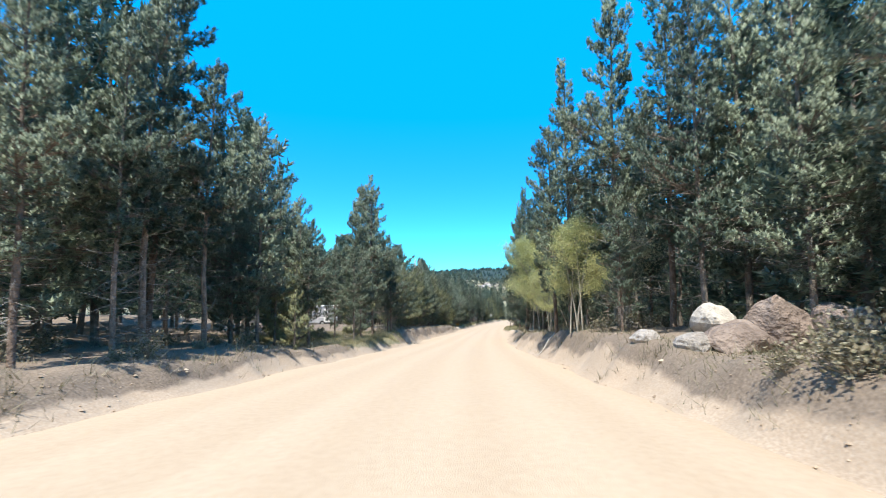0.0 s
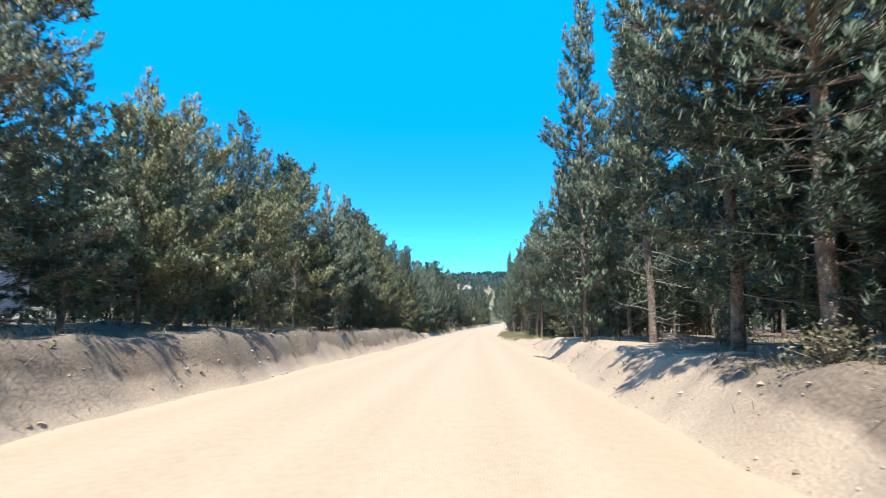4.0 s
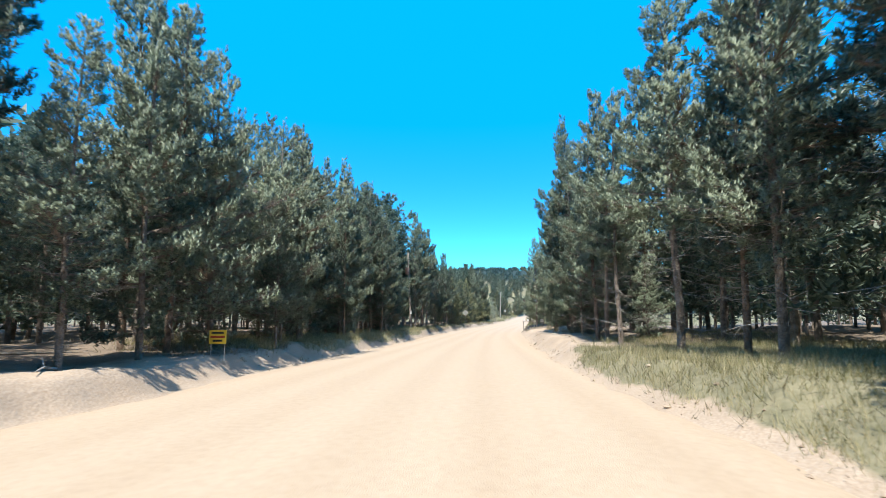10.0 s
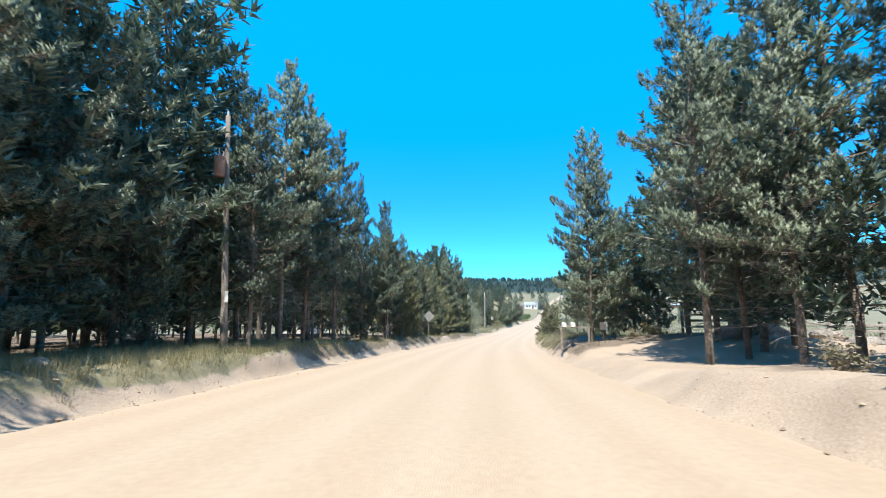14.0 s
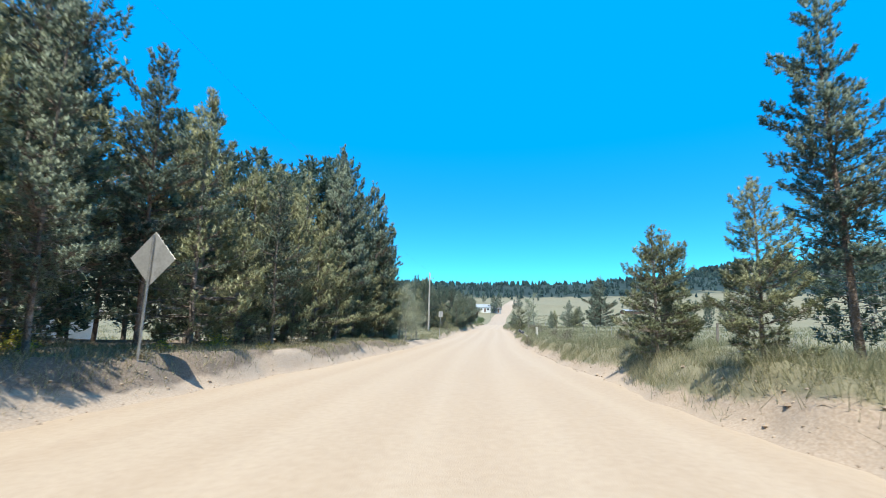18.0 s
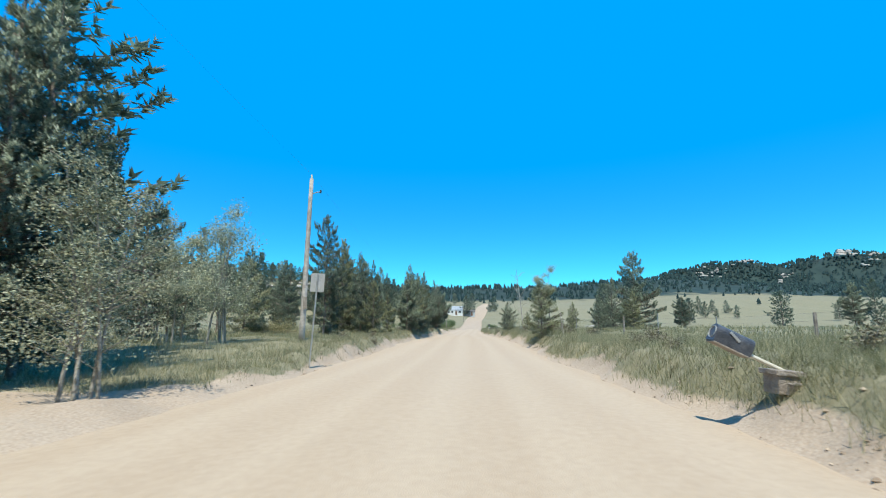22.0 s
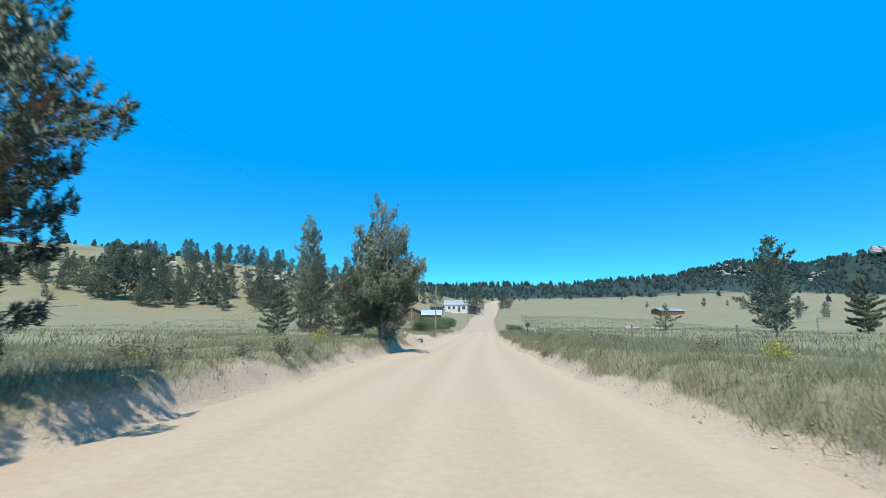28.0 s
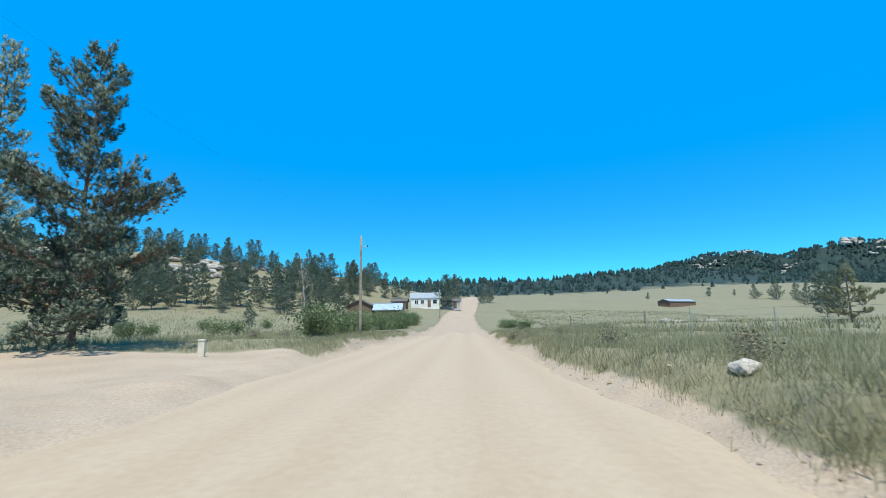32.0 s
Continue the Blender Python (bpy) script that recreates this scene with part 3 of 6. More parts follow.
def pine_meshes(seed, height, bare, radius, count, k, span, reach, width, lean=0.02, blunt=0.6, twigs=0, ragged=0.25, forks=1):
    """Trunk with limbs, and crown, of a pine whose limbs carry many upturned rounded shoots."""
    rng = np.random.default_rng(seed)
    wood, crown, dead = Soup(), Soup(), Soup()
    tt = np.linspace(0, 1, 9)
    stems = []
    for q in range(forks):
        bend = np.cumsum(rng.normal(0, lean, (9, 2)), 0) * height / 9
        bend -= bend[0]
        if forks > 1:
            az = q * 2 * np.pi / forks + 0.6
            bend += np.outer(np.clip(tt * 1.6 - 0.1, 0, 1) ** 0.8 * radius * (0.30 if q else 0.05), (math.cos(az), math.sin(az)))
        top = height * (1 if q == 0 else rng.uniform(0.6, 0.88))
        axis = np.column_stack([bend, tt * top])
        stems.append((axis, top))
        wood.tube(axis, (0.0072 * height + 0.02) * (1.0 if forks > 1 else 1) * (1 - tt) ** 0.85 + 0.012, 9)
    up = np.array([0, 0, 1.0])
    cs, ds, fs = [], [], []
    per = count // forks
    for axis, top in stems:
        nb = max(10, int(top * (1 - bare) * (6.4 if forks == 1 else 3.8)))
        clump = rng.uniform(1 - ragged, 1 + ragged * 0.6, 40)
        lobe = rng.uniform(0, 6.28, 6)
        limbs = []
        for i in range(nb):
            u = (i + rng.uniform(0, 1)) / nb
            shape = min(1.0, (1 - u) * 1.35 + 0.04) ** blunt * min(1.0, 0.55 + u * 2.2)
            az = i * 2.4 + rng.uniform(-0.6, 0.6)
            grow = radius * (0.62 if forks > 1 else 1.0) * shape * clump[int(u * 13) * 3 % 40] * rng.uniform(0.7, 1.12) * (1 + 0.2 * math.cos(az - lobe[int(u * 5)]))
            limbs.append((u, az, max(grow, 0.12)))
        whole = sum(g ** 1.35 for _, _, g in limbs)
        for u, az, grow in limbs:
            h = bare + (1 - bare) * u
            p0 = np.array([np.interp(h, tt, axis[:, 0]), np.interp(h, tt, axis[:, 1]), h * top])
            dv = unit(np.array([math.cos(az), math.sin(az), -0.16 + 0.8 * u + rng.uniform(-0.15, 0.2)]))
            q = np.linspace(0, 1, 3)
            limb = p0 + dv * grow * q[:, None] + up * (q[:, None] ** 2) * grow * 0.26
            wood.tube(limb, (0.006 + 0.014 * grow) * (1 - 0.8 * q), 3)
            # shoots spread over the outer part of the limb like a flat, upturned fan
            m = max(3, int(round(per * grow ** 1.35 / whole)))
            s = 1.03 - 0.78 * ((np.arange(m) + rng.uniform(0, 1, m)) / m) ** 1.25
            out = np.array([-dv[1], dv[0], 0.0])
            fan = rng.uniform(-1, 1, m) * grow * 0.46 * np.sqrt(np.clip(1.12 - s, 0.02, 1))
            mid = p0 + dv * grow * s[:, None] + up * (s[:, None] ** 2) * grow * 0.26 + out * fan[:, None] + up * rng.uniform(-0.09, 0.11, (m, 1)) * radius
            cs.append(mid)
            ds.append(dv * 0.5 + out * (fan / (grow + 0.01))[:, None] * 0.9 + up * 0.85 + rng.normal(0, 0.22, (m, 3)))
            fs.append(np.tile(dv + up * 0.3, (m, 1)))
            for j in range(0, m, 2):
                w0 = p0 + dv * grow * max(0.1, s[j] - 0.25) + up * grow * 0.26 * max(0.1, s[j] - 0.25) ** 2
                wood.tube([w0, mid[j]], [0.004 + 0.004 * grow, 0.003], 3)
        cs.append(axis[-1] + np.array([[0, 0, 0.0], [0.08, 0.05, -0.3], [-0.1, 0.02, -0.35], [0.02, -0.12, -0.45]]))
        ds.append(np.array([[0, 0, 1.0], [0.3, 0.2, 1], [-0.3, 0, 1], [0, -0.3, 1]]))
        fs.append(np.array([[0, 0, 1.0], [0.6, 0.4, 0.6], [-0.6, 0, 0.6], [0, -0.6, 0.6]]))
        for i in range(twigs):
            h = rng.uniform(0.06, bare + 0.22)
            az = rng.uniform(0, 6.28)
            p = np.array([np.interp(h, tt, axis[:, 0]), np.interp(h, tt, axis[:, 1]), h * top])
            ln = rng.uniform(0.5, 1.0) * min(2.2, radius * 0.95)
            d = np.array([math.cos(az), math.sin(az), rng.uniform(-0.30, 0.25)])
            pts = [p]
            for j in range(3):
                pts.append(pts[-1] + d * ln / 3)
                d = unit(d + rng.normal(0, 0.22, 3) + (0, 0, 0.08))
            dead.tube(pts, [0.017, 0.012, 0.008, 0.003], 3)
            for j in (1, 2):
                e = pts[j] + unit(rng.normal(0, 1, 3) + d) * ln * 0.28
                dead.tube([pts[j], e], [0.008, 0.003], 3)
    brushes(crown, rng, np.concatenate(cs), np.concatenate(ds), np.concatenate(fs), k, span, reach, width)
    return wood, crown, dead


PINES = {}


def pine_kind(key, label, bark, needles, **kw):
    wood, crown, dead = pine_meshes(**kw)
    PINES[key] = (wood.mesh("pine_trunk", bark, True), crown.mesh("pine_crown", needles), kw["height"], label, dead.mesh("deadwood", DEADWOOD, True) if dead.n else None)


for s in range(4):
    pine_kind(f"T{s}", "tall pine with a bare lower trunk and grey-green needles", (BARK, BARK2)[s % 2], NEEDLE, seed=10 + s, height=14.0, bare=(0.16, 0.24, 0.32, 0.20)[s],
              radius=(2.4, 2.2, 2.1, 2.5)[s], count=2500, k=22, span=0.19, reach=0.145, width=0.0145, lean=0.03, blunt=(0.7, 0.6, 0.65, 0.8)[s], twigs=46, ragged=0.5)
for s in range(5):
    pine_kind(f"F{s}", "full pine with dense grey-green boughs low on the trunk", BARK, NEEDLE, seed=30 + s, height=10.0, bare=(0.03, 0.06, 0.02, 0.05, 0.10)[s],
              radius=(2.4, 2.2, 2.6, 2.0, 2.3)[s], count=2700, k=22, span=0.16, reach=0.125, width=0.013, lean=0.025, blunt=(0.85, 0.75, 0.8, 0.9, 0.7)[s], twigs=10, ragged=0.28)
for s in range(3):
    pine_kind(f"O{s}", "bushy pine with soft olive-green needles", BARK, NEEDLE2, seed=60 + s, height=8.0, bare=0.04, radius=(2.1, 1.9, 2.0)[s], count=1900, k=20, span=0.19, reach=0.13,
              width=0.012, lean=0.03, blunt=0.8, twigs=12, ragged=0.3)
for s in range(3):
    pine_kind(f"Y{s}", "young bushy pine with soft olive-green needles", BARK, NEEDLE2, seed=50 + s, height=4.0, bare=0.03, radius=(1.35, 1.1, 1.45)[s], count=700, k=20, span=0.15, reach=0.105,
              width=0.010, lean=0.03, blunt=0.8, ragged=0.4)
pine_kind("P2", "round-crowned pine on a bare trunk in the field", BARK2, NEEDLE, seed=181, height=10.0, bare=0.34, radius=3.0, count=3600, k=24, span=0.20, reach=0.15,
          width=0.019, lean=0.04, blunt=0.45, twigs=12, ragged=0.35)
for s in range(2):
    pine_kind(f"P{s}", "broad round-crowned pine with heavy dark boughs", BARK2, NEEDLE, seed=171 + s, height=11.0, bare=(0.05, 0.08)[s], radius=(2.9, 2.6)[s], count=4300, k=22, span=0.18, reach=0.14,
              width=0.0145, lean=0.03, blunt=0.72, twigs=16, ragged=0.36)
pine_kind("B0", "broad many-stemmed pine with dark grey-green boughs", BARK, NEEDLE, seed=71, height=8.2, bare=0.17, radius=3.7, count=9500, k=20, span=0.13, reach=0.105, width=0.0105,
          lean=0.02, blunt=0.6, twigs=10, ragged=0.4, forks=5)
for s in range(3):
    pine_kind(f"L{s}", "pine with grey-green needles standing back from the road", BARK, NEEDLE, seed=80 + s, height=12.0, bare=(0.10, 0.22, 0.05)[s], radius=(2.7, 2.5, 3.2)[s], count=460, k=14,
              span=0.50, reach=0.34, width=0.058, lean=0.03, blunt=(0.6, 0.45, 0.7)[s], twigs=0, ragged=0.4)
for s in range(3):
    pine_kind(f"G{s}", "tall full pine with heavy grey-green boughs", BARK, NEEDLE, seed=130 + s, height=14.0, bare=(0.04, 0.06, 0.10)[s], radius=(2.6, 2.4, 2.3)[s], count=3500, k=22,
              span=0.19, reach=0.145, width=0.0145, lean=0.03, blunt=(0.8, 0.75, 0.7)[s], twigs=16, ragged=0.32)
for s in range(2):
    pine_kind(f"M{s}", "pine at the front of the woods", BARK, NEEDLE, seed=150 + s, height=12.0, bare=(0.12, 0.24)[s], radius=(2.5, 2.3)[s], count=950, k=10,
              span=0.34, reach=0.22, width=0.029, lean=0.03, blunt=(0.6, 0.5)[s], twigs=8, ragged=0.45)
for s in range(2):
    pine_kind(f"K{s}", "pine deep in the woods", BARK, NEEDLE, seed=140 + s, height=12.0, bare=(0.08, 0.22)[s], radius=(2.8, 2.6)[s], count=150, k=6,
              span=1.0, reach=0.55, width=0.14, lean=0.03, blunt=0.5, twigs=0, ragged=0.4)
pine_kind("R0", "dying pine with rust-brown needles", BARK, RUSTY, seed=95, height=10.0, bare=0.2, radius=2.0, count=330, k=14, span=0.30, reach=0.17, width=0.016, lean=0.03, blunt=0.5, twigs=40, ragged=0.5)


def plant(key, x, y, height, turn, group="roadside pines", wide=1.0):
    trunk, crown, h0, text, dead = PINES[key]
    ob = new("pine_tree")
    k = height / h0
    ob.matrix_world = Matrix.LocRotScale((x, y, land1(x, y) - 0.1), Euler((0, 0, turn)), (k * wide, k * wide, k))
    for nm, me in (("trunk", trunk), ("crown", crown)):
        c = new(nm, me)
        c.parent = ob
    if dead:
        c = new("deadwood", dead)
        c.parent = ob
        c["label"] = "bare grey deadwood below the crown"
    return tagged(ob, text, "pine tree", group)


def leaf_cloud(rng, centres, size, k, spread):
    """Small folded leaves scattered round centres."""
    n = len(centres) * k
    c = np.repeat(centres, k, 0) + rng.normal(0, spread, (n, 3))
    a = unit(rng.normal(0, 1, (n, 3)))
    b = unit(np.cross(a, rng.normal(0, 1, (n, 3))))
    s = size * rng.uniform(0.6, 1.3, (n, 1))
    return np.concatenate([np.stack([c - a * s, c + b * s * 0.7, c + a * s], 1), np.stack([c - a * s, c + a * s, c - b * s * 0.7 + np.cross(a, b) * s * 0.3], 1)])


def aspen_meshes(seed, height, stems, radius, leaves, bow=(0.0, 0.0), leaf=0.05):
    rng = np.random.default_rng(seed)
    wood, crown = Soup(), Soup()
    for i in range(stems):
        h = height * rng.uniform(0.7, 1.0)
        foot = rng.normal(0, 0.25, 2) * (stems > 1)
        lean = rng.normal(0, 0.10 if radius > 1 else 0.03, 2) * h + np.array(bow)
        q = np.linspace(0, 1, 7)
        axis = np.column_stack([foot[0] + lean[0] * q ** 1.3, foot[1] + lean[1] * q ** 1.3, q * h])
        wood.tube(axis, (0.0055 * height + 0.01) * (1 - q) ** 0.8 + 0.008, 7)
        cs = []
        for j in range(16):
            u = rng.uniform(0.14 if radius < 2.2 else 0.30, 0.98)
            p0 = np.array([np.interp(u, q, axis[:, 0]), np.interp(u, q, axis[:, 1]), u * h])
            az = rng.uniform(0, 6.28)
            ln = radius * (1.15 - u) * rng.uniform(0.5, 1.1) + 0.25
            tip = p0 + np.array([math.cos(az), math.sin(az), rng.uniform(0.2, 0.9)]) * ln
            wood.tube([p0, (p0 + tip) / 2 + (0, 0, 0.06), tip], [0.018, 0.011, 0.004], 4)
            cs += [p0 + (tip - p0) * f for f in (0.45, 0.75, 1.0)]
        cs.append(axis[-1])
        crown.tris(leaf_cloud(rng, np.array(cs), leaf, leaves // (stems * len(cs)), 0.15 if radius < 1 else 0.20))
    return wood, crown


ASPENS = {}
for key, leafs, seed, h, st, rad, lv, text in (("A0", ASPEN_Y, 101, 7.0, 4, 2.4, 17000, "aspen with yellow-green autumn leaves"), ("A1", ASPEN_G, 102, 7.0, 5, 2.1, 11000, "slender aspen with pale silvery-green leaves"),
                                               ("A2", ASPEN_G, 103, 6.0, 3, 0.8, 15000, "thin aspen with sparse pale leaves")):
    w, c = aspen_meshes(seed, h, st, rad, lv, leaf=0.028 if key == "A2" else 0.042)
    ASPENS[key] = (w.mesh("aspen_trunk", ASPENBARK, True), c.mesh("aspen_crown", leafs), h, text)


w, c = aspen_meshes(104, 6.4, 2, 2.9, 24000, (-2.8, 0.2), 0.036)
ASPENS["A3"] = (w.mesh("aspen_trunk", ASPENBARK, True), c.mesh("aspen_crown", ASPEN_Y), 6.4, "aspen with yellow-green leaves leaning over the bank")


def plant_aspen(key, x, y, height, turn):
    trunk, crown, h0, text = ASPENS[key]
    k = height / h0
    ob = new("aspen_tree")
    ob.matrix_world = Matrix.LocRotScale((x, y, land1(x, y) - 0.08), Euler((0, 0, turn)), (k, k, k))
    for nm, me in (("trunk", trunk), ("crown", crown)):
        new(nm, me).parent = ob
    return tagged(ob, text, "aspen tree", "roadside aspens")


def dead_tree(x, y, height, seed, lean=(0.0, 0.0)):
    """A bare bleached snag with crooked limbs."""
    rng = np.random.default_rng(seed)
    ob = thing("dead_tree", x, y, "bare dead tree with bleached grey crooked limbs", "dead tree")
    q = np.linspace(0, 1, 9)
    axis = np.column_stack([lean[0] * q ** 1.5 + np.cumsum(rng.normal(0, 0.035, 9)) * height / 9, lean[1] * q + np.cumsum(rng.normal(0, 0.03, 9)) * height / 9, q * height])
    s = Soup()
    s.tube(axis, (0.0068 * height + 0.008) * (1 - q) ** 0.8 + 0.008, 9)
    part("trunk", s, SNAG, ob, smooth=True)
    for i in range(19):
        u = 0.24 + 0.75 * (i + rng.uniform(0, 1)) / 19
        p = np.array([np.interp(u, q, axis[:, k]) for k in range(3)])
        az = rng.uniform(0, 6.28)
        d = np.array([math.cos(az), math.sin(az), rng.uniform(0.3, 1.4)])
        ln = height * rng.uniform(0.10, 0.25) * (1.2 - u * 0.6)
        pts = [p]
        for j in range(4):
            pts.append(pts[-1] + d * ln / 4)
            d = unit(d + rng.normal(0, 0.34, 3) + np.array([0, 0, 0.24]))
        s = Soup()
        s.tube(pts, np.linspace(0.024, 0.005, 5) * height / 9, 5)
        for j in (1, 2, 3):
            e = pts[j] + unit(rng.normal(0, 1, 3) + (0, 0, 0.4)) * ln * 0.4
            s.tube([pts[j], (pts[j] + e) / 2 + rng.normal(0, 0.03, 3), e], [0.012, 0.008, 0.003], 3)
        part("limb", s, SNAG, ob, smooth=True)
    return ob


def shrub_mesh(seed, r, h, leaves, material, leaf=0.045):
    rng = np.random.default_rng(seed)
    s, w = Soup(), Soup()
    n = 26
    az, el = rng.uniform(0, 6.28, n), rng.uniform(0.35, 1.45, n)
    tips = np.column_stack([np.cos(az) * np.cos(el) * r, np.sin(az) * np.cos(el) * r, np.sin(el) * h]) * rng.uniform(0.6, 1.05, (n, 1))
    for t in tips:
        w.tube([(0, 0, 0), t * (0.45, 0.45, 0.55), t], [0.014, 0.009, 0.003], 3)
    cs = np.concatenate([tips * f for f in (1.0, 0.8, 0.6)])
    s.tris(leaf_cloud(rng, cs, leaf, leaves // len(cs), r * 0.16))
    return w.mesh("shrub_stems", GREYWOOD), s.mesh("shrub_leaves", material)


SHRUBS = {"green": (shrub_mesh(1, 1.0, 1.2, 1500, SHRUB_G), "rounded green willow bush"), "olive": (shrub_mesh(2, 1.0, 1.1, 1300, STRAW), "pale olive bush of dry leafy stems"),
          "dusty": (shrub_mesh(3, 0.6, 0.6, 500, WEED, 0.035), "low dusty grey-brown bush"), "bloom": (shrub_mesh(4, 0.5, 0.5, 500, BLOOM, 0.03), "low bush with yellow blooms")}


def bush(kind, x, y, size, tall=1.0, turn=0.0, group="roadside bushes"):
    (stems, leaves), text = SHRUBS[kind]
    ob = new("bush")
    ob.matrix_world = Matrix.LocRotScale((x, y, land1(x, y) - 0.04), Euler((0, 0, turn)), (size, size, size * tall))
    new("twig_frame", stems).parent = ob
    new("foliage", leaves).parent = ob
    return tagged(ob, text, "bush", group)


# standing trees, stretch by stretch along the road: x, y, height, habit
TREES_A = [
    (7.3, 7.7, 6.7, "T"), (-8.4, 7.8, 8.2, "T"), (8.5, 8.9, 7.5, "T"), (-10.3, 9.5, 9.2, "F"), (-8.4, 10.1, 8.2, "T"), (7.3, 10.4, 8.9, "T"),
    (9.4, 11.5, 9.3, "T"), (-8.9, 11.7, 9.8, "T"), (9.9, 12.2, 9.9, "F"), (-12.5, 12.6, 11.5, "T"), (10.8, 14.0, 10.2, "T"), (-8.9, 14.5, 9.6, "T"),
    (-12.7, 14.5, 13.6, "T"), (-10.9, 14.5, 13.7, "T"), (7.2, 14.8, 12.5, "T"), (5.0, 16.0, 5.1, "T"), (9.2, 16.0, 13.0, "T"), (11.0, 16.2, 13.1, "T"),
    (-7.0, 17.4, 2.4, "Y"), (-8.9, 18.2, 9.4, "T"), (5.7, 18.3, 13.8, "T"), (7.7, 18.4, 14.3, "T"), (4.2, 18.9, 4.7, "A"), (-10.4, 18.9, 9.1, "F"),
]
TREES_B = [
    (11.7, 19.5, 12.3, "T"), (-8.8, 19.6, 4.1, "Y"), (4.3, 20.9, 12.5, "F"), (-10.8, 21.3, 1.4, "Y"), (-8.1, 21.8, 6.3, "T"), (-8.9, 22.1, 4.2, "Y"),
    (-12.6, 22.6, 4.9, "Y"), (4.0, 22.9, 10.4, "T"), (8.8, 23.6, 10.2, "T"), (-16.0, 24.4, 1.5, "Y"), (-9.7, 24.6, 7.0, "F"), (-12.7, 24.8, 12.3, "T"),
    (10.8, 24.9, 10.9, "T"), (-6.9, 25.6, 6.0, "T"), (-13.9, 25.9, 13.3, "T"), (-11.5, 26.3, 10.6, "F"), (-8.4, 26.9, 5.7, "T"), (6.6, 27.6, 7.8, "T"),
    (-7.3, 28.9, 6.0, "F"), (-11.4, 28.6, 9.1, "F"), (4.6, 29.5, 4.1, "A"), (-12.4, 30.0, 7.7, "F"), (-8.1, 30.4, 9.2, "T"), (-8.2, 31.2, 5.2, "Y"),
]
TREES_C = [
    (10.8, 31.2, 11.0, "T"), (7.6, 33.1, 9.3, "T"), (9.8, 34.6, 11.4, "T"), (-8.0, 35.3, 12.7, "T"), (-6.8, 36.7, 6.5, "T"), (12.0, 37.0, 12.1, "T"),
    (-7.4, 38.5, 7.1, "T"), (5.1, 40.2, 7.8, "T"), (-7.7, 41.2, 5.7, "F"), (9.2, 41.3, 13.6, "T"), (10.2, 42.3, 10.7, "T"), (-8.0, 43.1, 6.6, "F"),
    (4.9, 43.3, 13.5, "F"), (-11.0, 43.4, 13.5, "T"), (-7.9, 44.7, 7.3, "F"), (6.8, 45.2, 15.1, "F"), (-10.3, 45.2, 13.6, "T"), (5.0, 45.5, 13.1, "F"),
    (-7.5, 45.9, 5.6, "F"), (-7.5, 48.0, 6.3, "F"), (-7.3, 49.2, 6.3, "F"), (-8.1, 50.7, 7.1, "F"), (-7.2, 51.9, 6.0, "F"), (8.7, 52.6, 11.5, "F"),
]
TREES_D = [
    (6.7, 52.9, 14.2, "T"), (-7.3, 54.5, 7.0, "F"), (5.4, 56.1, 15.3, "F"), (-7.3, 58.1, 7.8, "F"), (-6.8, 60.3, 6.3, "F"), (8.9, 60.8, 13.2, "F"),
    (-7.0, 61.7, 8.1, "F"), (10.8, 62.6, 10.7, "F"), (7.6, 63.3, 11.0, "T"), (-7.0, 64.8, 7.7, "F"), (-10.6, 64.8, 10.5, "F"), (8.6, 64.9, 11.5, "T"),
    (8.5, 66.1, 9.1, "T"), (-8.4, 66.3, 5.8, "F"), (-6.5, 66.7, 6.4, "F"), (8.0, 67.7, 10.9, "T"), (10.4, 67.8, 10.9, "T"), (-8.6, 68.1, 5.6, "F"),
    (-6.4, 68.2, 5.9, "F"), (11.1, 68.9, 11.8, "T"), (7.5, 69.4, 2.5, "F"), (-7.1, 69.6, 8.3, "F"), (13.0, 70.5, 13.4, "T"), (-6.8, 70.7, 7.7, "F"),
]
TREES_E = [
    (-12.7, 71.4, 12.4, "T"), (-8.4, 71.5, 10.2, "F"), (13.2, 70.2, 10.1, "T"), (11.2, 72.4, 11.0, "T"), (-6.2, 72.4, 4.1, "F"), (11.2, 73.1, 13.7, "T"),
    (-7.4, 73.2, 8.7, "T"), (12.6, 74.6, 12.0, "T"), (-6.3, 73.9, 7.7, "F"), (-8.9, 74.6, 10.8, "F"), (-6.9, 75.2, 8.6, "F"), (13.8, 75.6, 14.8, "T"),
    (-6.0, 76.4, 5.5, "F"), (11.8, 76.5, 9.1, "F"), (-9.4, 76.9, 11.6, "T"), (13.4, 78.0, 4.8, "F"), (-6.8, 78.1, 8.7, "F"), (-8.7, 79.0, 11.0, "F"),
    (10.4, 79.0, 15.8, "T"), (10.6, 85.0, 8.7, "F"), (-7.0, 80.1, 9.1, "T"), (-5.8, 80.8, 6.5, "F"), (-8.6, 80.9, 10.5, "F"), (-4.6, 81.0, 4.3, "Y"),
]
